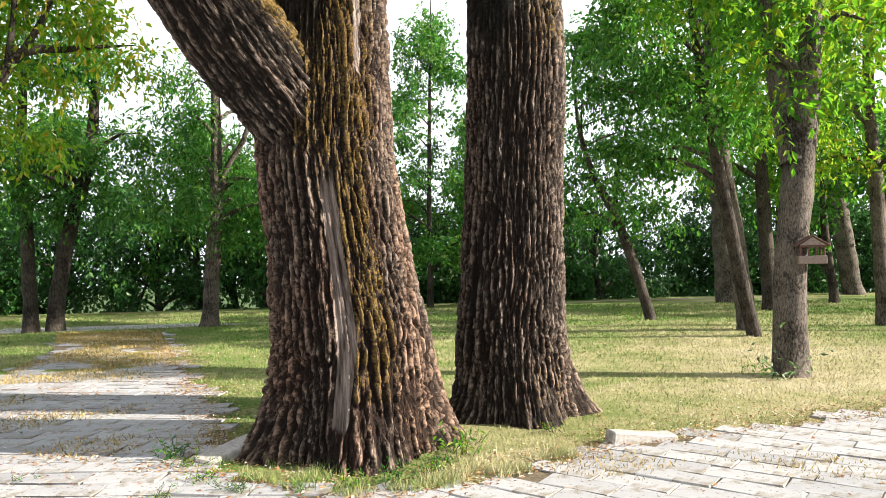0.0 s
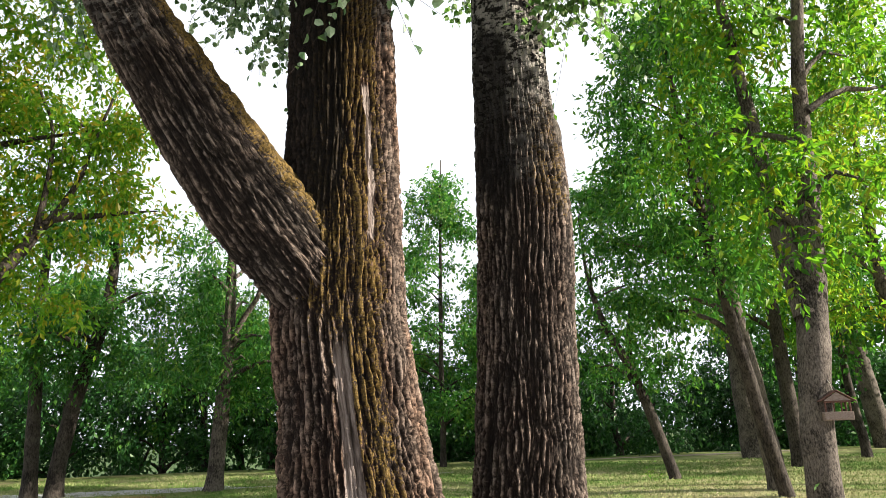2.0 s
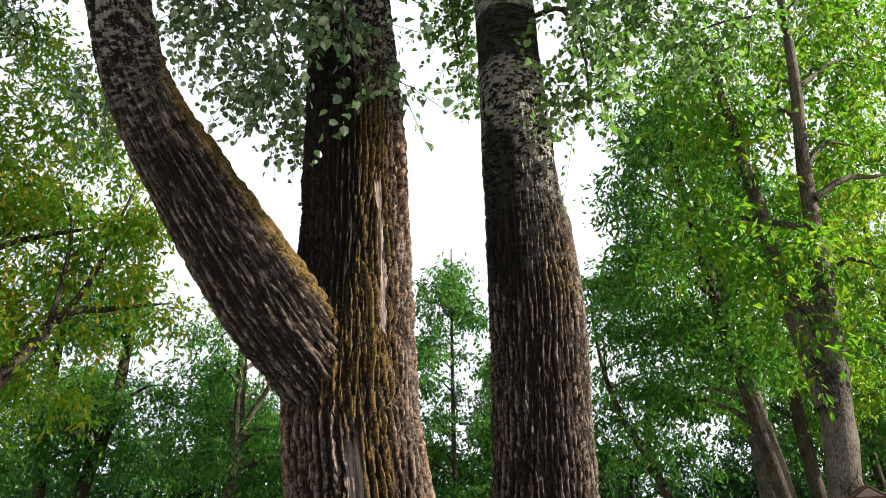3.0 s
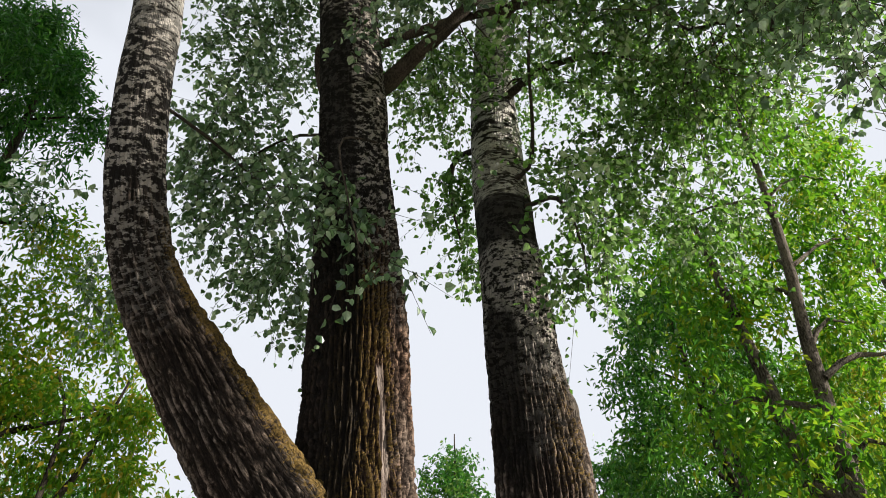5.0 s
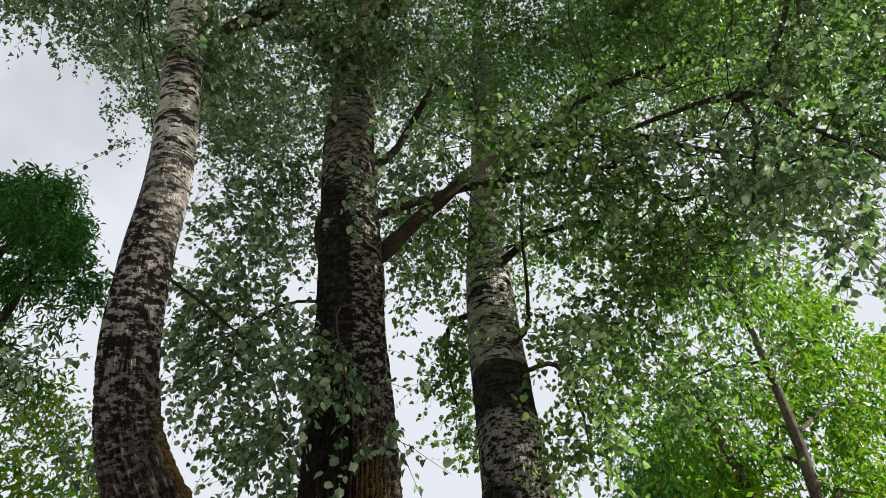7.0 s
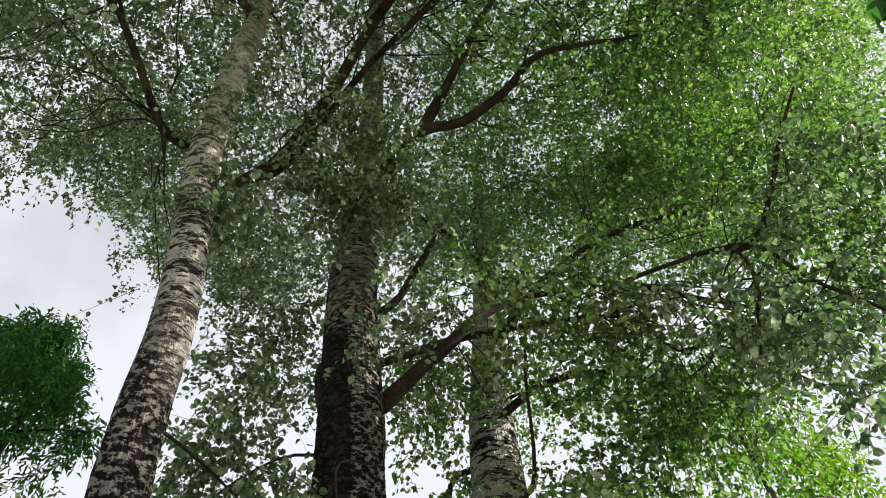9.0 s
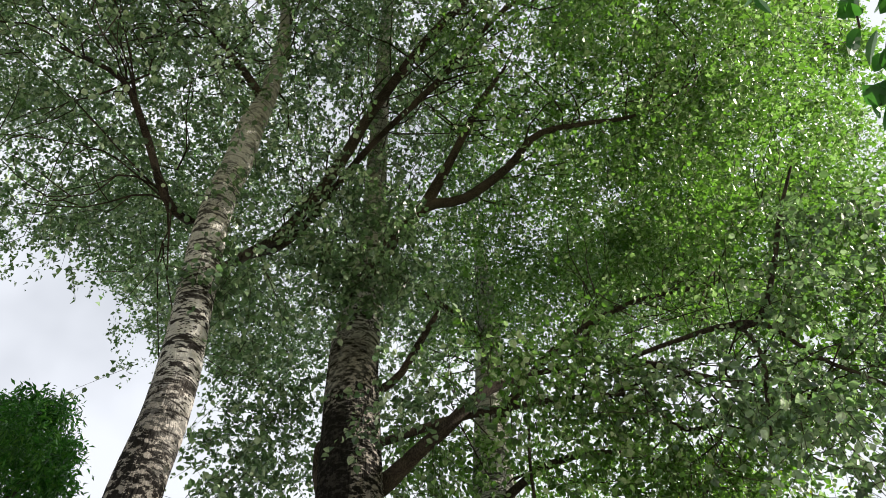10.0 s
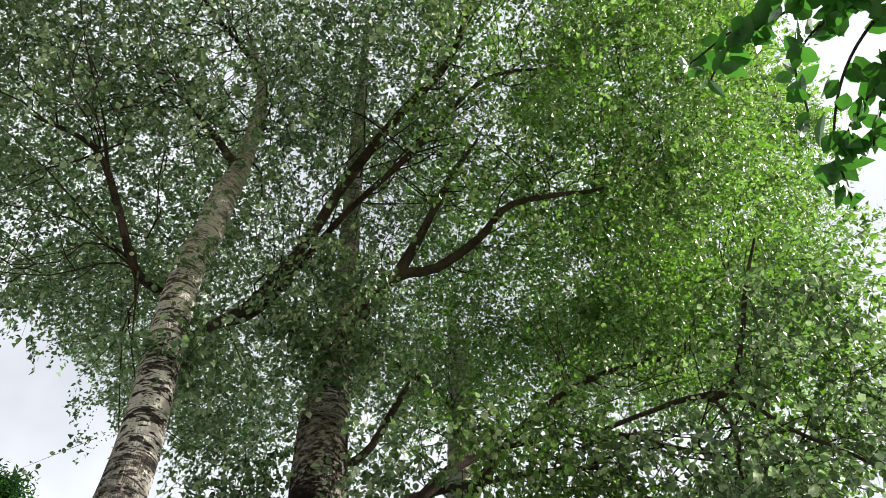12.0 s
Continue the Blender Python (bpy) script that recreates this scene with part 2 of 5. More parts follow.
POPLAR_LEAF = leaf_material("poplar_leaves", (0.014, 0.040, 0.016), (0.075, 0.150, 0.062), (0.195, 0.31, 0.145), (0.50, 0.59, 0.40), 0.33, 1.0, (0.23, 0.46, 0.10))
# poplar leaves again, with a sunlit look put into the colour
SUN_TINTED_POPLAR_LEAF = leaf_material("sun_tinted_poplar_leaves", (0.012, 0.036, 0.010), (0.052, 0.128, 0.024), (0.165, 0.30, 0.065), (0.50, 0.57, 0.36), 0.42, 0.9, (0.22, 0.53, 0.035))
LIME_LEAF = leaf_material("fresh_green_leaves", (0.022, 0.095, 0.010), (0.055, 0.205, 0.016), (0.110, 0.31, 0.022), (0.34, 0.33, 0.02), 0.52, 0.32, (0.19, 0.44, 0.015))
GREEN_LEAF = leaf_material("mid_green_leaves", (0.008, 0.040, 0.009), (0.028, 0.122, 0.022), (0.060, 0.21, 0.036), (0.17, 0.27, 0.04), 0.46, 0.32, (0.12, 0.38, 0.03))
DARK_LEAF = leaf_material("deep_green_leaves", (0.008, 0.034, 0.009), (0.017, 0.072, 0.016), (0.036, 0.125, 0.024), (0.07, 0.17, 0.03), 0.35, 0.32, (0.06, 0.20, 0.04))
YELLOW_LEAF = leaf_material("yellowing_leaves", (0.036, 0.12, 0.010), (0.10, 0.24, 0.016), (0.22, 0.33, 0.022), (0.44, 0.26, 0.03), 0.56, 0.25, (0.30, 0.60, 0.03))
NEAR_LEAF = leaf_material("glossy_green_leaves", (0.014, 0.065, 0.012), (0.030, 0.125, 0.022), (0.062, 0.20, 0.034), (0.12, 0.29, 0.04), 0.42, 0.45, (0.085, 0.32, 0.025))
LITTER = leaf_material("dry_leaves", (0.12, 0.05, 0.025), (0.30, 0.14, 0.06), (0.50, 0.30, 0.13), (0.62, 0.56, 0.48), 0.15, 0.3, (0.4, 0.2, 0.06))
GROUND, BLADES, SLAB = ground_material(), blade_material(), slab_material()
DRY_BLADES = leaf_material("dry_grass_blades", (0.10, 0.11, 0.03), (0.30, 0.22, 0.07), (0.46, 0.33, 0.12), (0.55, 0.42, 0.22), 0.2, 0.15, (0.4, 0.3, 0.1))
BED = simple_material("sandy_joint_soil", (0.055, 0.042, 0.028), (0.17, 0.135, 0.09), 40)
KERB = simple_material("kerb_concrete", (0.22, 0.20, 0.18), (0.46, 0.43, 0.40), 35)
FEEDER_WOOD = simple_material("weathered_pale_wood", (0.12, 0.085, 0.07), (0.32, 0.25, 0.215), 30, 0.8, 6)
FEEDER_ROOF = simple_material("dark_brown_wood", (0.045, 0.022, 0.018), (0.17, 0.085, 0.065), 30, 0.8, 6)
WIRE = simple_material("pale_rope", (0.25, 0.22, 0.18), (0.5, 0.46, 0.4), 60)
FAR_PATH = simple_material("far_gravel_path", (0.30, 0.29, 0.30), (0.48, 0.46, 0.46), 8)
EARTH_PATH = simple_material("bare_earth", (0.17, 0.14, 0.10), (0.34, 0.28, 0.21), 6)


# ---- helpers for geometry ----
def lattice(seed, nx, ny):
    return np.random.default_rng(seed).random((nx, ny))


def value_noise(u, v, seed, nx, ny=256):
    """Smooth noise; u runs over 0..1 and wraps after nx cells, v in cells."""
    g = lattice(seed, nx, ny)
    x, y = u * nx, v
    ix, iy = np.floor(x).astype(int), np.floor(y).astype(int)
    fx, fy = x - ix, y - iy
    fx, fy = fx * fx * (3 - 2 * fx), fy * fy * (3 - 2 * fy)
    a, b = g[ix % nx, iy % ny], g[(ix + 1) % nx, iy % ny]
    c, d = g[ix % nx, (iy + 1) % ny], g[(ix + 1) % nx, (iy + 1) % ny]
    return (a * (1 - fx) + b * fx) * (1 - fy) + (c * (1 - fx) + d * fx) * fy


def cracks(u, v, seed, nx, ny=256):
    """Distance to the nearest border between scattered cells: 0 in a crack, towards 1 inside a plate."""
    g = np.random.default_rng(seed).random((nx, ny, 2))
    x, y = u * nx, v
    ix, iy = np.floor(x).astype(int), np.floor(y).astype(int)
    near, next_near = np.full(x.shape, 9.0), np.full(x.shape, 9.0)
    for i in (-1, 0, 1):
        for j in (-1, 0, 1):
            c = g[(ix + i) % nx, (iy + j) % ny]
            d = np.hypot(ix + i + c[..., 0] - x, iy + j + c[..., 1] - y)
            next_near = np.minimum(next_near, np.maximum(near, d))
            near = np.minimum(near, d)
    return next_near - near


def smooth(v, lo, hi):
    w = np.clip((v - lo) / (hi - lo), 0, 1)
    return w * w * (3 - 2 * w)


def mesh_np(name, verts, faces, material, attrs=None, shade=True):
    """A mesh from arrays of places and of equal-sided faces."""
    me = bpy.data.meshes.new(name)
    verts, faces = np.asarray(verts, np.float32), np.asarray(faces, np.int32)
    k = faces.shape[1]
    me.vertices.add(len(verts))
    me.vertices.foreach_set("co", verts.ravel())
    me.loops.add(faces.size)
    me.loops.foreach_set("vertex_index", faces.ravel())
    me.polygons.add(len(faces))
    me.polygons.foreach_set("loop_start", np.arange(0, faces.size, k, dtype=np.int32))
    me.polygons.foreach_set("loop_total", np.full(len(faces), k, np.int32))
    me.polygons.foreach_set("use_smooth", np.full(len(faces), shade))
    for key, values in (attrs or {}).items():
        me.attributes.new(key, "FLOAT", "POINT").data.foreach_set("value", np.asarray(values, np.float32))
    me.update(calc_edges=True)
    me.materials.append(material)
    return me


def thing(name, at, label, category, group="", kind=""):
    ob = new(name)
    ob.empty_display_size = 0.2
    ob.location = at
    return tagged(ob, label, category, group, kind)


def child(name, me, parent, label=""):
    ob = new(name, me)
    ob.parent = parent
    return tagged(ob, label)


def part(name, bm, material, parent, label=""):
    me = bpy.data.meshes.new(name)
    bm.to_mesh(me)
    bm.free()
    me.materials.append(material)
    return child(name, me, parent, label)


def spline(pts, m, crowd=1.0):
    """m points on a smooth curve through rows of numbers, and the length to each."""
    p = np.asarray(pts, float)
    p = np.vstack([2 * p[0] - p[1], p, 2 * p[-1] - p[-2]])
    seg = np.linalg.norm(np.diff(p[1:-1, :3], axis=0), axis=1)
    knots = np.concatenate([[0], np.cumsum(seg)])
    s = knots[-1] * np.linspace(0, 1, m) ** crowd
    i = np.clip(np.searchsorted(knots, s, side="right") - 1, 0, len(seg) - 1)
    t = ((s - knots[i]) / seg[i])[:, None]
    a, b, c, d = p[i], p[i + 1], p[i + 2], p[i + 3]
    q = 0.5 * (2 * b + (c - a) * t + (2 * a - 5 * b + 4 * c - d) * t * t + (3 * b - a - 3 * c + d) * t ** 3)
    q[:, 3] = np.maximum(q[:, 3], 0.004)
    return q, s


def tube_frames(q):
    tan = np.gradient(q[:, :3], axis=0)
    tan /= np.linalg.norm(tan, axis=1)[:, None]
    ex = np.array([1.0, 0, 0]) - tan * tan[:, :1]
    ex /= np.linalg.norm(ex, axis=1)[:, None]
    return ex, np.cross(tan, ex)


def ring_faces(nu, nv):
    j, i = np.meshgrid(np.arange(nv - 1), np.arange(nu), indexing="ij")
    k = (i + 1) % nu
    return np.stack([j * nu + i, j * nu + k, (j + 1) * nu + k, (j + 1) * nu + i], -1).reshape(-1, 4)


def tube(name, pts, material, origin, nu=8, per_metre=4, lump=0.06, seed=0):
    """A plain tapered limb."""
    length = sum(math.dist(a[:3], b[:3]) for a, b in zip(pts, pts[1:]))
    nv = max(4, int(length * per_metre))
    q, s = spline(pts, nv)
    ex, ey = tube_frames(q)
    th = np.linspace(0, 2 * math.pi, nu, endpoint=False)
    u = np.broadcast_to(th / (2 * math.pi), (nv, nu))
    r = q[:, 3:4] * (1 + lump * 2 * (value_noise(u, np.broadcast_to(s[:, None] * 3, (nv, nu)), seed + 5, max(3, nu // 2)) - 0.5))
    v = q[:, None, :3] + r[..., None] * (np.cos(th)[None, :, None] * ex[:, None] + np.sin(th)[None, :, None] * ey[:, None])
    return mesh_np(name, v.reshape(-1, 3) - np.asarray(origin), ring_faces(nu, nv), material)


def furrowed(name, pts, material, origin, nu, nv, ridges, depth, seed, flare=None, fade=(5, 8), lean=0.5, start=0.0, wounds=(), moss_zone=None, stain_shade_zone=None):
    """A big trunk or limb with real furrows. wounds: (angle, half width, from, to, drift) in degrees and metres along."""
    q, s = spline(pts, nv, 1.8)
    ex, ey = tube_frames(q)
    th = np.linspace(0, 2 * math.pi, nu, endpoint=False)
    u = np.broadcast_to(th / (2 * math.pi), (nv, nu))
    z = np.broadcast_to(s[:, None] + start, (nv, nu))
    warp = 1.5 * (value_noise(u, z * 1.1, seed, 9) - 0.5) + 0.9 * (value_noise(u, z * 3.1, seed + 1, 23) - 0.5) + 0.35 * (value_noise(u, z * 9, seed + 2, 61) - 0.5)
    uw = u + (1.1 * warp + lean * 0.35 * z) / ridges
    turns = 2 * math.pi * u
    a = 1 - np.abs(np.sin(0.5 * ridges * turns + 3.2 * warp + lean * z))
    b = 1 - np.abs(np.sin(0.5 * (ridges - 6) * turns - 2.6 * warp - 0.6 * lean * z + 1.0))
    w = smooth(value_noise(uw, z * 1.3, seed + 3, 17), 0.3, 0.7)
    rope = np.maximum(a * (1 - 0.7 * w), b * (0.3 + 0.7 * w))
    rope = smooth(rope, 0.16, 0.62)
    slip = 5.0 * value_noise(u, z * 0.8, seed + 13, ridges) + 1.5 * warp
    long_cracks = smooth(cracks(uw, z * 1.0 + 0.6 * slip, seed + 4, int(ridges * 0.8)), 0.0, 0.25)
    nicks = smooth(cracks(uw + 0.4 * warp / ridges, z * 4.2 + slip, seed + 8, int(ridges * 2.2)), 0.0, 0.34)
    flakes = value_noise(uw + 0.01 * slip, z * 11 + 2.3 * slip, seed + 5, ridges * 5)
    crumbs = value_noise(u + 0.013 * slip, z * 40 + 5 * slip, seed + 6, ridges * 9)
    h = (0.46 + 0.54 * rope) * (0.24 + 0.76 * long_cracks) * (0.60 + 0.40 * nicks)
    h = np.clip(1.12 * h + 0.42 * (flakes - 0.5) + 0.30 * (crumbs - 0.5), 0, 1.15)
    keep = 1 - 0.86 * smooth(z + 1.5 * (value_noise(u, z * 0.9, seed + 7, 7) - 0.5), *fade)
    scar = np.zeros((nv, nu))
    ang = np.degrees(th)[None, :]
    for mid, half, lo, hi, drift in wounds:
        off = np.abs((ang - mid - drift * z - 2.5 * np.sin(z * 2.3) + 180) % 360 - 180) / (half * (0.75 + 0.5 * value_noise(u, z * 2, seed + 8, 5)))
        scar = np.maximum(scar, (1 - smooth(off, 0.75, 1.05)) * smooth(z, lo - 0.05, lo + 0.15) * (1 - smooth(z, hi - 0.5, hi)))
    fibre = value_noise(u, z * 1.3, seed + 12, ridges * 5) - 0.6 * smooth(value_noise(u, z * 0.6, seed + 14, ridges * 2), 0.6, 0.75)
    rise = depth * keep * ((h - 0.55) * (1 - scar) + scar * (0.5 * fibre - 0.55))
    lumps = 0.10 * (value_noise(u, z * 0.9, seed + 9, 5) - 0.5) + 0.05 * (value_noise(u, z * 2.4, seed + 10, 9) - 0.5)
    r = q[:, 3:4] * (1 + lumps) + rise
    if flare:
        size, tall, lobes = flare
        toes = 0.5 + 0.5 * np.sin(lobes * 2 * math.pi * u + 3 * value_noise(u, z * 0.5, seed + 11, 4))
        r = r + size * np.exp(-np.maximum(z, -0.15) / tall) * (0.35 + 0.9 * toes)
    moss = np.zeros((nv, nu))
    if moss_zone is not None:
        moss = moss_zone(ang % 360, z, h) * (1 - scar)
    v = q[:, None, :3] + r[..., None] * (np.cos(th)[None, :, None] * ex[:, None] + np.sin(th)[None, :, None] * ey[:, None])
    stain_shade = stain_shade_zone(ang % 360, z) + np.zeros((nv, nu)) if stain_shade_zone is not None else np.zeros((nv, nu))
    turn = np.broadcast_to(th, (nv, nu))
    attrs = {"round_x": (q[:, 3:4] * np.cos(turn)).ravel(), "round_y": (q[:, 3:4] * np.sin(turn)).ravel(), "stain_shade": stain_shade.ravel(), "ridge": h.ravel(), "along": z.ravel(), "moss": moss.ravel(), "scar": scar.ravel()}
    return mesh_np(name, v.reshape(-1, 3) - np.asarray(origin), ring_faces(nu, nv), material, attrs)


def unit(v):
    return v / np.maximum(np.linalg.norm(v, axis=-1, keepdims=True), 1e-6)


def leaf_mesh(name, at, ways, normals, lengths, widths, material, lobed, origin):
    """Many leaves in one mesh: folded blades, each of its own."""
    at = at - np.asarray(origin)
    ways = unit(ways)
    side = unit(np.cross(ways, normals))
    up = np.cross(side, ways)
    L, W = lengths[:, None], widths[:, None]
    if lobed == "delta":
        shape = ((0.0, 0.5, 0.06), (1.0, 0.0, -0.05), (0.0, -0.5, 0.06))
        base = np.array([[0, 1, 2]])
    elif lobed:
        shape = ((0.0, 0.0, 0.0), (0.22, 0.46, 0.10), (0.62, 0.40, 0.13), (1.0, 0.0, -0.10), (0.62, -0.40, 0.13), (0.22, -0.46, 0.10))
        base = np.array([[0, 1, 2, 3], [0, 3, 4, 5]])
    else:
        shape = ((0.0, 0.0, 0.0), (0.45, 0.5, 0.10), (1.0, 0.0, -0.08), (0.45, -0.5, 0.10))
        base = np.array([[0, 1, 2], [0, 2, 3]])
    v = np.stack([at + ways * L * f + side * W * s + up * L * h for f, s, h in shape], 1)
    faces = (np.arange(len(at))[:, None, None] * len(shape) + base[None]).reshape(-1, base.shape[1])
    return mesh_np(name, v.reshape(-1, 3), faces, material, None, False)


def twigs(rng, starts, ways, length, per, droop, stem=0.03):
    """Leaf places along bent twigs: (places, leaf directions, normals) and the twigs' own points."""
    k = len(starts)
    ln = length * rng.uniform(0.6, 1.3, (k, 1, 1))
    t = (np.arange(per)[None, :, None] + rng.uniform(0.1, 0.9, (k, per, 1))) / per
    bend = rng.normal(0, 0.25, (k, 1, 3))
    p = starts[:, None] + ways[:, None] * t * ln + bend * ln * t * t
    p[..., 2] -= (droop * ln * t * t)[..., 0]
    off = rng.normal(0, 1, (k, per, 3))
    leaf_way = unit(unit(off) + 0.5 * ways[:, None] + np.array([0, 0, -0.75]))
    p = p + unit(off) * stem
    normal = unit(rng.normal(0, 1, (k, per, 3)) * 0.75 + np.array([0.15, 0, 0.7]))
    tt = np.linspace(0, 1, 3)[None, :, None]
    line = starts[:, None] + ways[:, None] * tt * ln + bend * ln * tt * tt
    line[..., 2] -= (droop * ln * tt * tt)[..., 0]
    return p.reshape(-1, 3), leaf_way.reshape(-1, 3), normal.reshape(-1, 3), line


def twig_mesh(name, lines, thick, material, origin):
    """Thin three-sided twigs in one mesh."""
    k, m, _ = lines.shape
    th = np.arange(3) * 2 * math.pi / 3
    tan = unit(lines[:, -1] - lines[:, 0])
    ex = unit(np.cross(tan, np.array([0.3, 0.5, 0.81])))
    ey = np.cross(tan, ex)
    r = thick * np.linspace(1, 0.35, m)[None, :, None, None]
    v = lines[:, :, None] + r * (np.cos(th)[None, None, :, None] * ex[:, None, None] + np.sin(th)[None, None, :, None] * ey[:, None, None])
    rings = ring_faces(3, m)
    faces = (np.arange(k)[:, None, None] * (3 * m) + rings[None]).reshape(-1, 4)
    return mesh_np(name, v.reshape(-1, 3) - np.asarray(origin), faces, material)


def foliage(rng, blobs, twig_len, per, leaf, ratio, material, lobed, origin, parent, droop=0.35, density=1.0, name="crown", label="", bare=True):
    """A crown from rows of (x, y, z, radius, twigs)."""
    starts = []
    for x, y, z, r, count in blobs:
        k = max(3, int(count * density))
        d = unit(rng.normal(0, 1, (k, 3))) * (rng.random((k, 1)) ** 0.45) * r
        d[:, 2] *= 0.8
        starts.append(np.array([x, y, z]) + d)
    starts = np.concatenate(starts)
    ways = unit(rng.normal(0, 1, (len(starts), 3)) + np.array([0, 0, -0.15]))
    p, way, normal, lines = twigs(rng, starts, ways, twig_len, per, droop)
    size = leaf * rng.uniform(0.45, 1.3, len(p))
    me = leaf_mesh(name, p, way, normal, size, size * ratio, material, lobed, origin)
    crown = tagged(child(name, me, parent, label), kind="stuff")
    if bare:
        tagged(child("twig_work", twig_mesh("twig_work", lines, 0.0045, BRANCH, origin), parent), kind="stuff")
    return crown


# ---- ground ----
def land(x, y):
    """Height of the ground: a flat hilltop that falls away at the back."""
    edge = 27.5 + 0.12 * x
    fall = np.maximum(0, y - edge)
    back = np.maximum(0, -y - 40) + np.maximum(0, np.abs(x) - 60)
    return -0.3 * np.minimum(fall, 140) - 0.03 * np.minimum(back, 60) + 0.02 * np.sin(x * 0.9) * np.sin(y * 0.7) * smooth(y, 7, 10)


def axis(lo, hi, step, far):
    mid = np.arange(lo, hi + 0.01, step)
    out = step * np.cumsum(1.16 ** np.arange(1, 44))
    out = out[out < far]
    return np.concatenate([lo - out[::-1], mid, hi + out])


def ground_sheet():
    xs, ys = axis(-16, 20, 0.5, 2400), axis(-4, 32, 0.5, 2400)
    X, Y = np.meshgrid(xs, ys)
    v = np.stack([X, Y, land(X, Y)], -1).reshape(-1, 3)
    nx, ny = len(xs), len(ys)
    j, i = np.meshgrid(np.arange(ny - 1), np.arange(nx - 1), indexing="ij")
    f = np.stack([j * nx + i, j * nx + i + 1, (j + 1) * nx + i + 1, (j + 1) * nx + i], -1).reshape(-1, 4)
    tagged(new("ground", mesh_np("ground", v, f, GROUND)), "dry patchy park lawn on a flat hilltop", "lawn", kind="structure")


ground_sheet()

FRONT = ((-30.0, 4.9), (-1.6, 5.0), (-0.6, 4.35), (0.2, 4.55), (0.9, 5.1), (1.3, 5.45), (4.0, 6.36), (14.0, 9.6))
SIDE_R = ((-1.85, 4.0), (-1.75, 5.9), (-2.0, 6.4), (-3.92, 10.5), (-6.7, 16.6))


def front_edge(x):
    """How far back the paving in the foreground reaches."""
    p = np.array(FRONT)
    return np.interp(x, p[:, 0], p[:, 1])


def on_side_path(x, y):
    p = np.array(SIDE_R)
    right = np.interp(y, p[:, 1], p[:, 0])
    left = np.interp(y, (4, 6.5, 9.2, 13.2, 17.0), (-16, -7.6, -5.95, -7.35, -9.4))
    return (x < right) & (x > left) & (y > 4.0) & (y < 16.9)


def paved(x, y, inset=0.0):
    return ((y < front_edge(x) - inset) & (y > -9)) | on_side_path(x + inset, y)


def pavement_bed():
    bm = bmesh.new()
    front = [bm.verts.new((x, y, 0.008)) for x, y in FRONT]
    near = [bm.verts.new((x, -9, 0.008)) for x, y in FRONT]
    for a in range(len(FRONT) - 1):
        bm.faces.new((near[a], near[a + 1], front[a + 1], front[a]))
    rows = [(y, float(np.interp(y, (4, 6.5, 9.2, 13.2, 17.0), (-16, -7.6, -5.95, -7.35, -9.4))), float(np.interp(y, [p[1] for p in SIDE_R], [p[0] for p in SIDE_R])))
            for y in (4.0, 5.0, 5.9, 6.4, 7.5, 9.2, 10.5, 12, 13.2, 15, 16.9)]
    strip = [(bm.verts.new((a, y, 0.009)), bm.verts.new((b, y, 0.009))) for y, a, b in rows]
    for (a, b), (c, d) in zip(strip, strip[1:]):
        bm.faces.new((a, b, d, c))
    me = bpy.data.meshes.new("pavement")
    bm.to_mesh(me)
    bm.free()
    me.materials.append(BED)
    return tagged(new("pavement", me), "worn grey paving stones with weedy soil joints", "pavement", kind="structure")


pavement = pavement_bed()

# far gravel path that crosses behind the lawn
far = [(-40, 18.9), (-20, 18.2), (-11, 17.9), (-7.0, 18.6), (-3.0, 19.9), (0.0, 21.9)]
bm = bmesh.new()
pairs = [(bm.verts.new((x, y - w, 0.012)), bm.verts.new((x, y + w, 0.012))) for (x, y), w in zip(far, (1.0, 1.0, 0.85, 0.7, 0.35, 0.05))]
for (a, b), (c, d) in zip(pairs, pairs[1:]):
    bm.faces.new((a, c, d, b))
me = bpy.data.meshes.new("far_path")
bm.to_mesh(me)
bm.free()
me.materials.append(FAR_PATH)
tagged(new("far_path", me), "pale gravel path crossing behind the lawn", "path", kind="structure")
bm = bmesh.new()
pairs = [(bm.verts.new((x, y - 0.3, float(land(x, y - 0.3)) + 0.012)), bm.verts.new((x, y + 0.3, float(land(x, y + 0.3)) + 0.012))) for x, y in ((3.5, 25.6), (6, 26.2), (9, 26.7), (13, 27.6), (18, 28.9), (30, 31))]
for (a, b), (c, d) in zip(pairs, pairs[1:]):
    bm.faces.new((a, c, d, b))
me = bpy.data.meshes.new("back_path")
bm.to_mesh(me)
bm.free()
me.materials.append(EARTH_PATH)
tagged(new("back_path", me), "narrow pale earth path along the lawn's back edge", "path", kind="structure")


# ---- the two old poplars ----
def turn_near(ang, mid, half):
    return 1 - smooth(np.abs((ang - mid + 180) % 360 - 180), half * 0.4, half)


def moss_first(ang, z, h):
    low = turn_near(ang, 289, 30) * (1 - smooth(z, 2.2, 3.6)) * smooth(z, 0.15, 0.7)
    high = turn_near(ang, 283, 56) * smooth(z, 1.8, 2.6) * (1 - smooth(z, 4.6, 6.5))
    return np.clip(np.maximum(low, high) * (0.12 + 0.88 * np.clip(h, 0, 1)), 0, 1)


def moss_second(ang, z, h):
    return 0.62 * turn_near(ang, 305, 45) * smooth(z, 3.0, 3.6) * (1 - smooth(z, 4.4, 5.2)) * (0.4 + 0.6 * h) + 0.45 * turn_near(ang, 300, 40) * (1 - smooth(z, 0.3, 1.5)) * h


def moss_limb(ang, z, h):
    return 0.95 * turn_near(ang, 20, 75) * (1 - smooth(z, 3.2, 4.4)) * (0.45 + 0.55 * h)


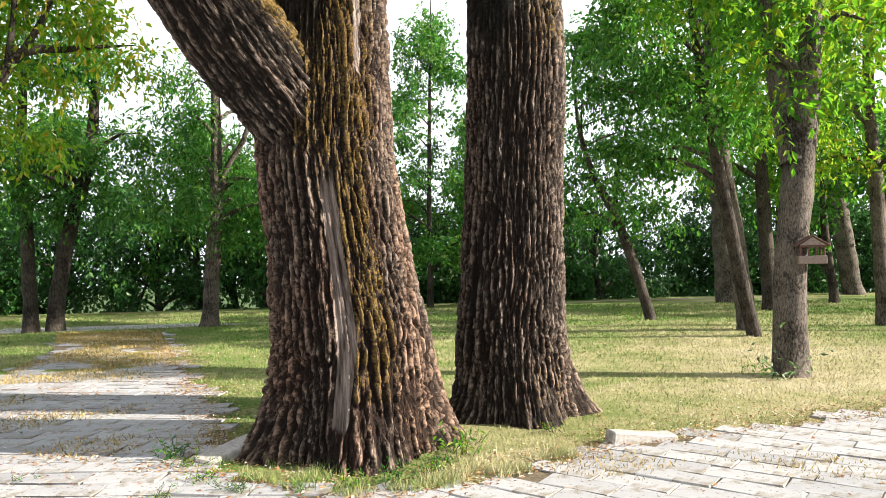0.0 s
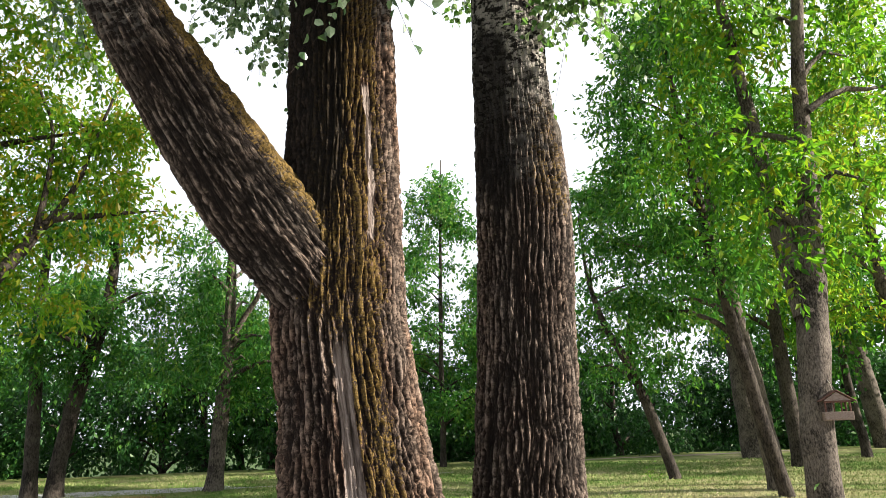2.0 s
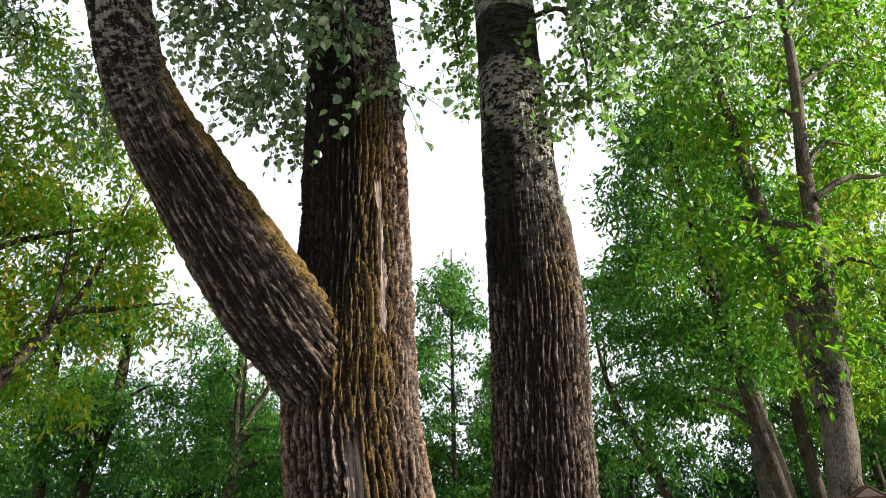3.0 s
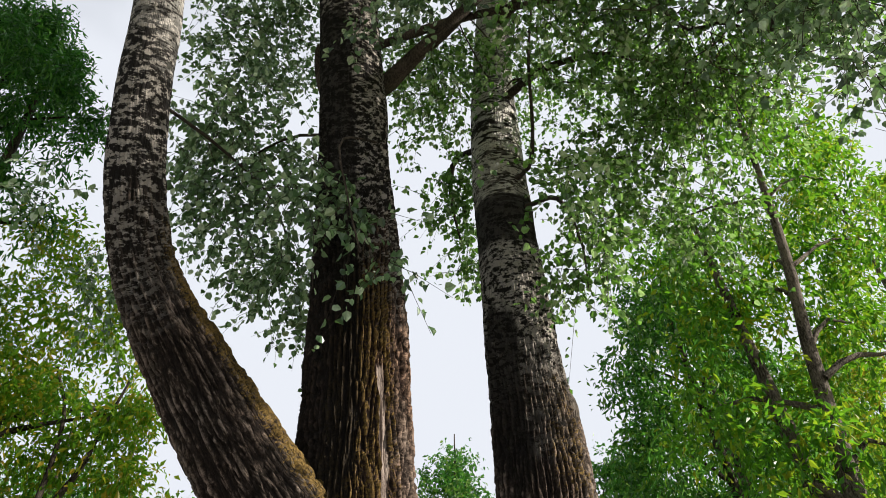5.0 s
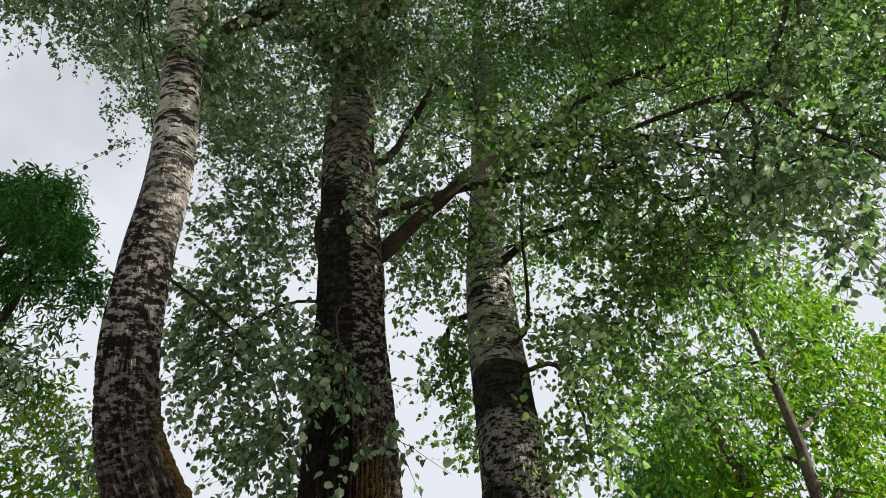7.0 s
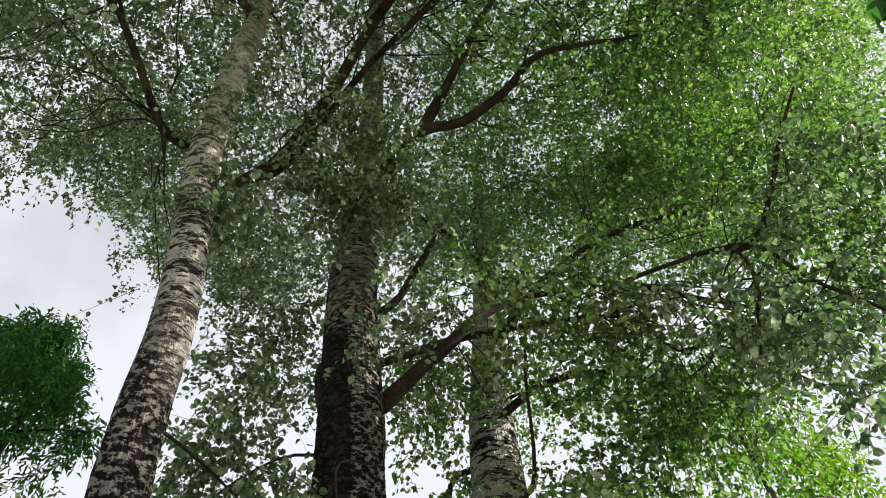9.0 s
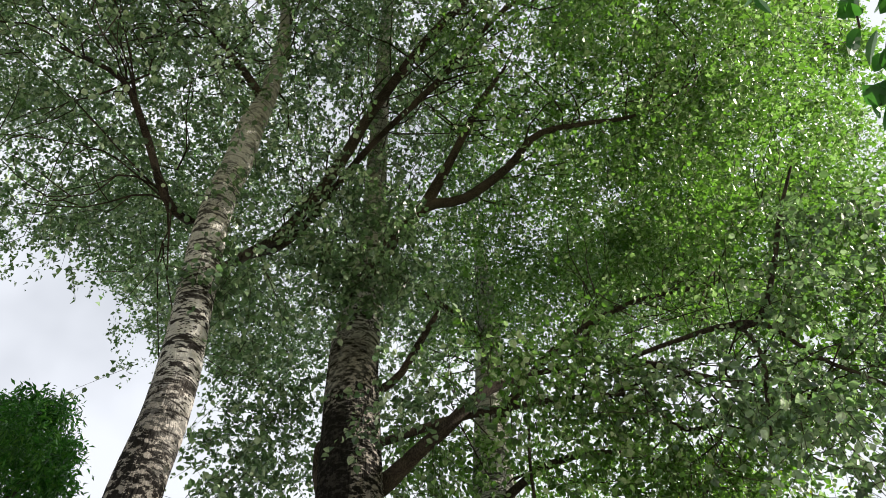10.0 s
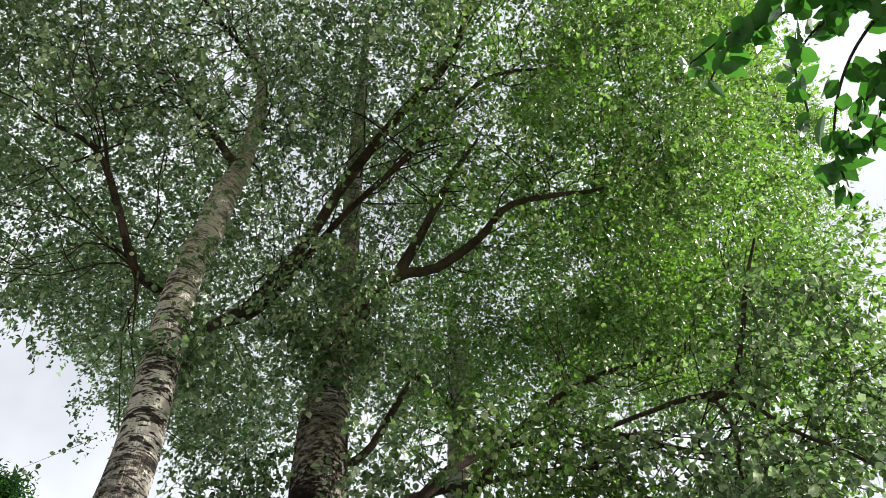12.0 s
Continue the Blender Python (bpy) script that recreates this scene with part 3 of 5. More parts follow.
def black_first(ang, z):
    # blackens the left flank from about 3 m to 9 m up
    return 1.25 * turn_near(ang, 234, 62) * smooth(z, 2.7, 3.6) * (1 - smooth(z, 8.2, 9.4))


def bands_shade_second(ang, z):
    # side: shade painted on the left flank; ring: black bands of the bark
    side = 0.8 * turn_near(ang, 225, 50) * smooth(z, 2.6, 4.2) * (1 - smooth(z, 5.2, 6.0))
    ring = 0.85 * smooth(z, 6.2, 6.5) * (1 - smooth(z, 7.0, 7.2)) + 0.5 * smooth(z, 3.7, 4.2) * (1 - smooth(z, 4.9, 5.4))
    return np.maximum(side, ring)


B1 = (-0.72, 5.75, 0.0)
TRUNK_1 = ((-0.72, 5.75, -0.15, 0.60), (-0.71, 5.75, 0.4, 0.605), (-0.71, 5.75, 0.85, 0.585), (-0.76, 5.75, 1.31, 0.555), (-0.82, 5.75, 1.77, 0.535),
           (-0.88, 5.75, 2.24, 0.53), (-0.89, 5.76, 2.8, 0.52), (-0.885, 5.76, 3.4, 0.475), (-0.87, 5.75, 4.0, 0.455), (-0.88, 5.72, 5.2, 0.43), (-0.92, 5.62, 6.3, 0.39),
           (-0.97, 5.45, 7.6, 0.365), (-1.02, 5.25, 8.8, 0.355), (-1.03, 5.0, 9.9, 0.34), (-0.98, 4.8, 10.6, 0.31), (-0.86, 4.5, 11.9, 0.24), (-0.75, 3.4, 14.0, 0.18), (-0.5, 1.2, 16.7, 0.12), (-0.3, -0.6, 19.5, 0.05))
LIMB = ((-0.82, 5.75, 2.15, 0.34), (-1.15, 5.52, 2.75, 0.385), (-1.62, 5.2, 3.38, 0.365), (-2.07, 4.86, 4.12, 0.31), (-2.40, 4.55, 4.78, 0.25), (-2.49, 4.2, 5.45, 0.225),
        (-2.47, 3.9, 6.25, 0.215), (-2.40, 3.62, 7.1, 0.205), (-2.43, 3.2, 8.3, 0.195), (-2.45, 2.65, 9.7, 0.185), (-2.38, 2.42, 10.5, 0.18), (-2.29, 2.05, 11.45, 0.17), (-2.17, 1.75, 12.3, 0.13), (-2.14, 0.9, 14.3, 0.10), (-2.5, 0.0, 15.6, 0.05))
B2 = (0.71, 6.85, 0.0)
TRUNK_2 = ((0.72, 6.85, -0.15, 0.50), (0.70, 6.85, 0.45, 0.50), (0.70, 6.85, 0.75, 0.495), (0.73, 6.85, 1.3, 0.485), (0.76, 6.85, 2.36, 0.455), (0.79, 6.85, 3.3, 0.445), (0.78, 6.85, 4.1, 0.425),
           (0.76, 6.85, 4.6, 0.39), (0.745, 6.85, 5.2, 0.375), (0.74, 6.85, 6.0, 0.36), (0.73, 6.85, 6.9, 0.345), (0.75, 6.85, 8.3, 0.325), (0.84, 6.85, 9.8, 0.28), (1.05, 6.85, 12.0, 0.25), (1.30, 6.85, 14.6, 0.21), (1.40, 6.8, 17.0, 0.15), (1.5, 6.5, 20.0, 0.05))

poplar_1 = thing("poplar_tree", B1, "huge old poplar with furrowed mossy bark and a forked limb", "tree", "old poplars")
child("trunk", furrowed("trunk", TRUNK_1, BARK_1, B1, 420, 440, 62, 0.062, 11, (0.27, 0.40, 5), (5.0, 8.5), 0.5, -0.15, ((266, 6.5, 0.2, 2.35, 6.0), (305, 5, 2.9, 4.6, 0.0)), moss_first, black_first), poplar_1, "furrowed brown bark with moss and a long bare wound")
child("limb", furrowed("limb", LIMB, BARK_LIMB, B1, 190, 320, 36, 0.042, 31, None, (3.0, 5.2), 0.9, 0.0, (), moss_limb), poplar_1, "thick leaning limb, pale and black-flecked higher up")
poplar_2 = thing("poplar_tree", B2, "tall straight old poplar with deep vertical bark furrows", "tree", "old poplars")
child("trunk", furrowed("trunk", TRUNK_2, BARK_2, B2, 340, 370, 52, 0.055, 51, (0.23, 0.30, 5), (4.2, 6.5), 0.35, -0.15, (), moss_second, bands_shade_second), poplar_2)
# knot and stubs
child("knot", tube("knot", ((1.02, 6.75, 3.95, 0.06), (1.10, 6.72, 4.2, 0.085), (1.12, 6.72, 4.42, 0.075), (1.06, 6.72, 4.55, 0.02)), BARK_GREY, B2, 24, 60, 0.3, 3), poplar_2)
child("dead_stub", tube("dead_stub", ((-1.20, 5.5, 7.5, 0.08), (-1.33, 5.4, 8.1, 0.09), (-1.36, 5.35, 8.5, 0.06), (-1.33, 5.35, 8.62, 0.015)), BRANCH, B1, 12, 20, 0.3, 4), poplar_1)

BRANCHES_1 = (
    ((-0.95, 5.4, 7.6, 0.13), (-0.57, 5.5, 8.0, 0.11), (-0.26, 5.37, 8.27, 0.10), (0.16, 5.19, 8.54, 0.09), (0.65, 4.98, 8.91, 0.07), (1.49, 4.96, 9.27, 0.04), (2.42, 4.66, 8.97, 0.032), (3.13, 4.65, 8.56, 0.028), (3.64, 4.64, 8.31, 0.02), (4.11, 4.64, 8.03, 0.012)),
    ((-0.95, 5.2, 9.2, 0.07), (-0.45, 5.1, 9.5, 0.055), (-0.08, 4.9, 10.2, 0.05), (0.18, 4.7, 10.6, 0.03)),
    ((-1.0, 4.6, 11.2, 0.22), (-0.51, 4.04, 11.59, 0.19), (0.03, 3.61, 11.98, 0.16), (0.66, 3.54, 12.09, 0.14), (1.41, 3.14, 12.36, 0.12), (1.91, 2.70, 12.61, 0.10), (2.72, 2.56, 12.68, 0.07), (3.44, 2.49, 12.71, 0.05), (4.19, 2.14, 12.74, 0.04), (5.31, 1.24, 13.06, 0.02)),
    ((-2.43, 3.1, 8.6, 0.08), (-2.42, 3.5, 10.0, 0.11), (-2.05, 3.7, 11.5, 0.14), (-1.35, 3.06, 12.19, 0.15), (-0.71, 2.21, 12.47, 0.14), (0.13, 1.27, 12.85, 0.12), (0.97, 0.47, 13.07, 0.10), (1.35, -0.42, 13.24, 0.08), (1.57, -1.51, 13.53, 0.04)),
    ((-2.40, 3.55, 10.2, 0.10), (-2.0, 3.9, 11.7, 0.10), (-0.83, 2.81, 12.52, 0.09), (0.47, 1.71, 12.77, 0.08), (1.60, 0.71, 13.08, 0.06), (2.95, 0.57, 13.33, 0.03)),
    ((-2.40, 2.6, 10.0, 0.12), (-2.86, 3.05, 10.25, 0.11), (-3.19, 2.72, 10.13, 0.10), (-3.43, 1.87, 10.50, 0.08), (-3.72, 1.28, 10.82, 0.06), (-4.45, 0.89, 10.99, 0.03)),
    ((-2.22, 1.85, 12.0, 0.12), (-2.57, 1.39, 12.33, 0.09), (-2.97, 1.01, 12.79, 0.06), (-3.4, 0.6, 13.4, 0.02)),
    ((-2.11, 0.91, 14.3, 0.10), (-2.43, 0.34, 14.91, 0.08), (-2.89, -0.15, 15.43, 0.06), (-3.33, -0.66, 15.84, 0.03)),
    ((-0.8, 5.3, 8.4, 0.05), (0.6, 5.2, 8.8, 0.05), (2.33, 4.90, 8.58, 0.022), (2.95, 5.20, 8.24, 0.02), (3.63, 4.79, 8.07, 0.016), (4.00, 4.64, 7.82, 0.02)),
    ((2.42, 4.66, 8.97, 0.03), (2.9, 4.3, 8.75, 0.03), (3.43, 3.90, 8.39, 0.028), (3.52, 4.02, 7.88, 0.024), (3.42, 4.24, 7.51, 0.02), (3.31, 4.43, 7.14, 0.02)),
    ((3.13, 4.1, 8.6, 0.028), (3.61, 3.79, 8.24, 0.026), (3.99, 3.91, 7.65, 0.022), (4.28, 3.88, 7.18, 0.018), (4.50, 3.87, 6.70, 0.02)),
    ((3.3, 4.0, 8.5, 0.04), (3.61, 3.79, 8.24, 0.04), (3.72, 3.31, 8.31, 0.03), (3.82, 2.68, 8.54, 0.025), (4.0, 2.2, 8.8, 0.012)),
    ((2.2, 4.7, 9.1, 0.035), (2.40, 5.09, 9.07, 0.03), (2.41, 5.18, 8.61, 0.02), (2.44, 5.24, 8.28, 0.01)),
    ((0.05, 3.6, 12.0, 0.10), (0.5, 3.0, 12.4, 0.07), (0.95, 2.3, 12.8, 0.05), (1.5, 1.7, 13.3, 0.02)),
    ((-2.45, 3.9, 6.2, 0.018), (-2.2, 5.0, 6.6, 0.015), (-2.0, 6.2, 6.9, 0.012), (-1.9, 7.0, 6.6, 0.012)),
    ((-1.2, 5.6, 7.3, 0.022), (-1.8, 5.8, 7.5, 0.016), (-2.5, 6.0, 7.2, 0.012), (-3.0, 6.2, 6.8, 0.01)),
    ((-0.6, 5.5, 7.0, 0.014), (-0.9, 4.6, 6.2, 0.010), (-0.8, 4.5, 5.4, 0.008), (-0.7, 4.6, 4.9, 0.008)),
)
for k, pts in enumerate(BRANCHES_1):
    pts = [(x, y, z, r * (0.58 if 2 <= k <= 7 else 1.0)) for x, y, z, r in pts]
    child("branch", tube("branch", pts, BRANCH, B1, 10, 5, 0.12, k), poplar_1)
BRANCHES_2 = (
    ((0.85, 6.7, 7.4, 0.035), (1.05, 6.3, 7.25, 0.026), (1.12, 6.0, 7.6, 0.022), (1.18, 5.8, 8.6, 0.018), (1.3, 5.6, 9.4, 0.015)),
    ((0.8, 6.7, 8.8, 0.07), (1.6, 6.3, 9.1, 0.05), (2.6, 6.0, 8.8, 0.035), (3.5, 6.2, 8.1, 0.02)),
    ((0.95, 6.7, 10.5, 0.08), (1.9, 5.8, 11.0, 0.06), (3.2, 5.2, 11.4, 0.04), (4.8, 4.8, 11.2, 0.02)),
    ((0.6, 6.9, 8.2, 0.05), (0.2, 7.3, 8.4, 0.04), (0.1, 7.6, 8.0, 0.03), (0.2, 7.7, 7.2, 0.012)),
    ((1.0, 6.6, 6.9, 0.03), (1.25, 5.9, 6.4, 0.025), (1.4, 5.9, 5.8, 0.015), (1.4, 6.0, 5.3, 0.006)),
    ((1.15, 6.8, 13.0, 0.09), (0.3, 6.2, 13.6, 0.06), (-0.9, 5.6, 14.0, 0.03), (-2.2, 5.2, 13.8, 0.015)),
)
for k, pts in enumerate(BRANCHES_2):
    child("branch", tube("branch", pts, BRANCH, B2, 10, 5, 0.12, 40 + k), poplar_2)



def side_branches(rng, paths, base, tree):
    """Two orders of thin branches that leave the main ones, all bending upwards and outwards."""
    starts, ways = [], []
    for pts, lo, count in paths:
        q, _ = spline(pts, 60)
        tan = unit(np.gradient(q[:, :3], axis=0))
        for i in rng.integers(int(60 * lo), 60, count):
            starts.append(q[i, :3])
            ways.append(tan[i] + rng.normal(0, 0.75, 3) + np.array((0, 0, 0.15)))
    starts, ways = np.array(starts), unit(np.array(ways))
    t = np.linspace(0, 1, 7)[None, :, None]
    for order, (long, thick) in enumerate(((1.7, 0.017), (1.0, 0.009))):
        k = len(starts)
        ln = long * rng.uniform(0.5, 1.4, (k, 1, 1))
        bend, wave = rng.normal(0, 0.28, (k, 1, 3)), rng.normal(0, 0.06, (k, 1, 3))
        lines = starts[:, None] + ln * (ways[:, None] * t + bend * t * t + wave * np.sin(7 * t))
        tagged(child("branch_work", twig_mesh("branch_work", lines, thick, BRANCH, base), tree), kind="stuff")
        pick = rng.integers(2, 7, (k, 4))
        starts = np.concatenate([lines[np.arange(k), pick[:, c]] for c in range(4)])
        ways = unit(np.tile(ways, (4, 1)) + rng.normal(0, 0.65, (4 * k, 3)))


rng = np.random.default_rng(17)
side_branches(rng, [(BRANCHES_1[k], 0.3, 16) for k in range(2, 8)] + [(BRANCHES_1[13], 0.3, 8), (TRUNK_1, 0.6, 18), (LIMB, 0.66, 14), (BRANCHES_1[0], 0.45, 14), (BRANCHES_1[8], 0.4, 6)], B1, poplar_1)
side_branches(rng, [(BRANCHES_2[1], 0.4, 10), (BRANCHES_2[2], 0.3, 16), (BRANCHES_2[5], 0.3, 8), (TRUNK_2, 0.45, 34)], B2, poplar_2)

# hanging sprays of the lower crown: place, radius, twigs
SPRAYS_1 = ((-2.28, 5.74, 7.47, 0.76, 70), (-2.59, 6.20, 6.84, 0.62, 50), (-2.14, 6.81, 6.27, 0.62, 46), (-1.12, 4.75, 5.75, 0.30, 16), (-0.80, 4.85, 5.45, 0.20, 8), (-1.5, 5.2, 6.1, 0.35, 18), (-0.55, 4.95, 5.0, 0.14, 4), (-2.34, 5.85, 8.73, 0.70, 55),
            (-2.98, 5.92, 7.71, 0.44, 24), (-0.30, 4.39, 8.30, 0.72, 30), (-2.23, 5.65, 10.18, 0.94, 80), (-1.59, 6.92, 5.76, 0.40, 22), (-4.05, 6.62, 6.21, 0.37, 12), (-4.04, 5.10, 6.28, 0.26, 8),
            (2.96, 3.85, 6.9, 0.6, 24), (3.27, 3.55, 6.4, 0.5, 20), (3.49, 3.86, 5.75, 0.32, 14), (2.42, 4.66, 8.7, 0.7, 42), (3.7, 3.2, 7.9, 0.6, 20), (4.3, 3.8, 7.2, 0.6, 22), (3.6, 4.3, 7.6, 0.6, 18), (4.1, 4.7, 7.8, 0.6, 20), (4.5, 3.3, 6.7, 0.45, 14), (4.0, 2.6, 8.4, 0.5, 16), (3.1, 4.6, 8.1, 0.6, 18), (4.8, 3.0, 8.6, 0.6, 22), (5.2, 3.6, 8.0, 0.6, 22), (5.0, 4.4, 8.4, 0.6, 22), (-1.75, 6.0, 6.0, 0.35, 18),
            (-2.29, 3.39, 8.49, 0.28, 8), (-2.01, 3.14, 8.78, 0.42, 18), (-2.27, 4.1, 8.87, 0.35, 9), (-2.47, 3.05, 8.4, 0.28, 7), (-2.3, 2.5, 9.6, 0.3, 8), (-0.82, 3.9, 9.9, 0.5, 26), (-1.12, 3.7, 10.1, 0.5, 26), (-0.38, 3.8, 10.0, 0.5, 26), (-1.5, 3.5, 10.2, 0.5, 24), (-0.5, 3.3, 10.6, 0.6, 30), (-0.95, 3.0, 11.0, 0.6, 30))
SPRAYS_2 = ((-0.08, 6.05, 8.29, 0.59, 34), (0.15, 7.23, 7.96, 0.47, 30), (1.30, 5.42, 6.27, 0.40, 18), (1.25, 5.99, 5.46, 0.35, 20), (2.20, 6.66, 7.28, 0.95, 90), (2.32, 5.65, 8.24, 1.10, 110), (3.42, 6.13, 8.04, 1.01, 95),
            (0.76, 4.05, 7.9, 0.6, 24), (1.57, 4.68, 8.54, 0.83, 60), (3.23, 7.18, 6.97, 0.77, 55), (0.38, 7.91, 6.90, 0.31, 16), (1.57, 5.97, 5.92, 0.43, 24), (0.3, 7.7, 7.4, 0.35, 18), (4.4, 5.2, 8.6, 0.6, 26), (3.8, 5.6, 8.7, 0.6, 26), (1.0, 5.8, 9.0, 0.5, 9), (1.8, 5.6, 9.1, 0.6, 18), (2.6, 5.4, 9.3, 0.6, 18), (-0.2, 6.3, 9.5, 0.5, 26), (0.4, 6.6, 9.7, 0.5, 26), (3.0, 6.4, 9.0, 0.7, 30),
            (4.7, 3.5, 9.1, 0.6, 19), (5.3, 3.0, 9.6, 0.6, 19), (4.2, 3.9, 9.3, 0.6, 19), (3.8, 3.8, 10.1, 0.6, 19), (4.9, 3.7, 8.2, 0.6, 19), (5.0, 3.4, 10.3, 0.6, 19), (4.3, 3.5, 10.6, 0.6, 19), (4.6, 4.0, 8.3, 0.6, 19), (3.8, 3.7, 11.3, 0.6, 19), (5.3, 3.3, 8.8, 0.6, 19), (4.3, 4.6, 8.8, 0.6, 19), (4.3, 4.7, 8.0, 0.6, 19))
rng = np.random.default_rng(5)
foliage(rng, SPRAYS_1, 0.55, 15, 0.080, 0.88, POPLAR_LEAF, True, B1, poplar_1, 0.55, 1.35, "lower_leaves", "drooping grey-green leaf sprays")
foliage(rng, SPRAYS_2, 0.55, 15, 0.080, 0.88, SUN_TINTED_POPLAR_LEAF, True, B2, poplar_2, 0.55, 1.35, "lower_leaves", "drooping grey-green leaf sprays")


def high_crown(rng, x0, x1, y0, y1, heights, keep):
    """Leaf masses of the closed canopy overhead."""
    rows = []
    for x in np.arange(x0, x1, 1.25):
        for y in np.arange(y0, y1, 1.25):
            for z, tw in heights:
                px, py, pz = x + rng.normal(0, 0.35), y + rng.normal(0, 0.35), z + rng.normal(0, 0.5)
                if keep(px, py, pz):
                    rows.append((px, py, pz, rng.uniform(0.7, 1.15), tw * rng.uniform(0.4, 1.25) * (0.82 if px < -1.5 else 0.92 if px < 2 else 1.15)))
    return rows


def in_canopy(px, py, pz):
    """Open sky towards the north-west and the east edge."""
    s = 11.0 / (pz - 1.7)
    ax, ay = px * s, py * s
    west = ax < -8.5 or (ay > 3.9 and ax < -5.6 + 0.5 * (ay - 4.2))
    east = ax > min(7.3, 5.4 + 0.8 * (ay + 0.4))
    return not (west or east) and not (ay > 7.4 - 0.15 * abs(ax)) and ay > -5.0


low_rows = high_crown(rng, -10, 9, -6, 9.5, ((10.4, 17),), in_canopy)
top_rows = high_crown(rng, -11, 11, -7, 9.5, ((12.4, 52), (14.4, 88), (16.6, 92)), in_canopy)
back_rows = [(-1.6, 7.2, 10.6, 0.9, 46), (0.0, 7.6, 10.2, 0.9, 46), (1.2, 8.0, 10.4, 0.9, 46), (2.4, 7.8, 10.2, 0.9, 46), (3.6, 7.4, 9.8, 0.9, 46), (-0.4, 7.8, 11.8, 1.0, 46), (1.6, 8.2, 12.0, 1.0, 46),
             (4.8, 6.6, 9.8, 0.8, 40), (5.6, 5.4, 9.6, 0.8, 40), (3.4, 8.0, 11.4, 1.0, 46), (6.2, 4.2, 10.0, 0.8, 40), (6.6, 3.0, 10.4, 0.8, 36), (-2.9, 6.4, 10.4, 0.7, 30)]
top_rows = [(x, y, z, r, k * (0.72 if abs(x) < 3.5 else 1.0)) for x, y, z, r, k in top_rows] + back_rows
roof_rows = high_crown(rng, -13, 13, -9, 10.5, ((18.2, 24),), in_canopy)
roof_rows = [(x, y, z, r, k * (0.55 if x < 0 else 1.0)) for x, y, z, r, k in roof_rows]
# left half takes the greyer leaves, right half those coloured as if sunlit
for base, tree, side, leaf_paint, label in ((B1, poplar_1, -1, POPLAR_LEAF, "dense grey-green canopy with gaps of sky"), (B2, poplar_2, 1, SUN_TINTED_POPLAR_LEAF, "dense sunlit green canopy with gaps of sky")):
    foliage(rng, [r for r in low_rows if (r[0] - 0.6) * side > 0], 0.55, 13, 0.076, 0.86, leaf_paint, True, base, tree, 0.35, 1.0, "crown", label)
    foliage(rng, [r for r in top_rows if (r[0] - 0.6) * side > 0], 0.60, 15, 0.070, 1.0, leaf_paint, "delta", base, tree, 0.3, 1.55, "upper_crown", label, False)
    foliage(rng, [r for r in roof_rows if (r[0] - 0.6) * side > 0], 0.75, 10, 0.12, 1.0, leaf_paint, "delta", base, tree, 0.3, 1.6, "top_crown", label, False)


# ---- park trees round the lawn ----
def park_tree(name, base, stems, blobs, bark, leaf, label, seed, leaf_len=0.13, ratio=0.42, twig=0.6, per=9, sides=12, density=1.0, group="park trees", limbs=8, droop=0.3):
    """stems: rows of points (first is the trunk), all in world metres; blobs: crown masses."""
    rng = np.random.default_rng(seed)
    tree = thing(name, base, label, "tree", group)
    for k, pts in enumerate(stems):
        child("trunk" if k == 0 else "stem", tube("trunk", pts, bark, base, sides, 4, 0.10, seed + k), tree)
    axis_pts, _ = spline(stems[0], 30)
    order = rng.permutation(len(blobs))[:limbs]
    for k in order:
        x, y, z, r, _ = blobs[k]
        below = axis_pts[axis_pts[:, 2] < z - 0.25 * math.dist((x, y), base[:2])]
        s = below[-1] if len(below) else axis_pts[len(axis_pts) // 3]
        mid = (s[:3] + np.array((x, y, z))) / 2 + np.array((0, 0, 0.25))
        rad = min(0.5 * s[3], 0.10)
        child("limb", tube("limb", (tuple(s[:3]) + (rad,), tuple(mid) + (rad * 0.6,), (x, y, z, 0.015)), bark, base, 7, 2.5, 0.1, seed + 20 + int(k)), tree)
    foliage(rng, blobs, twig, per, leaf_len, ratio, leaf, False, base, tree, droop, density, "crown", "", False)
    return tree


def crown_blobs(seed, cx, cy, z0, z1, radius, count, twigs_each, shape=1.0):
    """Masses of a broad crown between two heights, widest below the middle."""
    rng = np.random.default_rng(seed)
    rows = []
    for _ in range(count):
        h = rng.random()
        wide = radius * (math.sin(math.pi * (0.12 + 0.86 * h)) ** 0.7) * (1.1 - 0.35 * h * shape)
        a, d = rng.uniform(0, 2 * math.pi), wide * math.sqrt(rng.uniform(0.08, 1))
        rows.append((cx + d * math.cos(a), cy + d * math.sin(a), z0 + (z1 - z0) * h, rng.uniform(0.55, 1.05) * (0.35 + 0.13 * radius), twigs_each * rng.uniform(0.6, 1.3)))
    return rows


# tree with the bird feeder: two stems above a single trunk
T5 = (4.27, 8.6, 0.0)
stems = (((4.27, 8.6, -0.1, 0.24), (4.27, 8.6, 0.2, 0.20), (4.30, 8.6, 1.2, 0.185), (4.42, 8.62, 2.2, 0.18), (4.60, 8.7, 3.3, 0.165), (4.74, 8.7, 4.6, 0.11), (4.78, 8.6, 5.8, 0.09), (4.86, 8.4, 7.2, 0.07), (4.95, 8.3, 9.5, 0.04), (5.1, 8.4, 12.0, 0.02)),
         ((4.42, 8.65, 2.6, 0.16), (4.40, 8.9, 3.6, 0.14), (4.35, 9.1, 4.9, 0.11), (4.25, 9.2, 6.4, 0.08), (4.1, 9.3, 8.4, 0.04)),
         ((4.80, 8.55, 5.3, 0.05), (5.2, 8.5, 5.55, 0.04), (5.7, 8.6, 5.6, 0.025), (6.2, 8.8, 5.8, 0.01)))
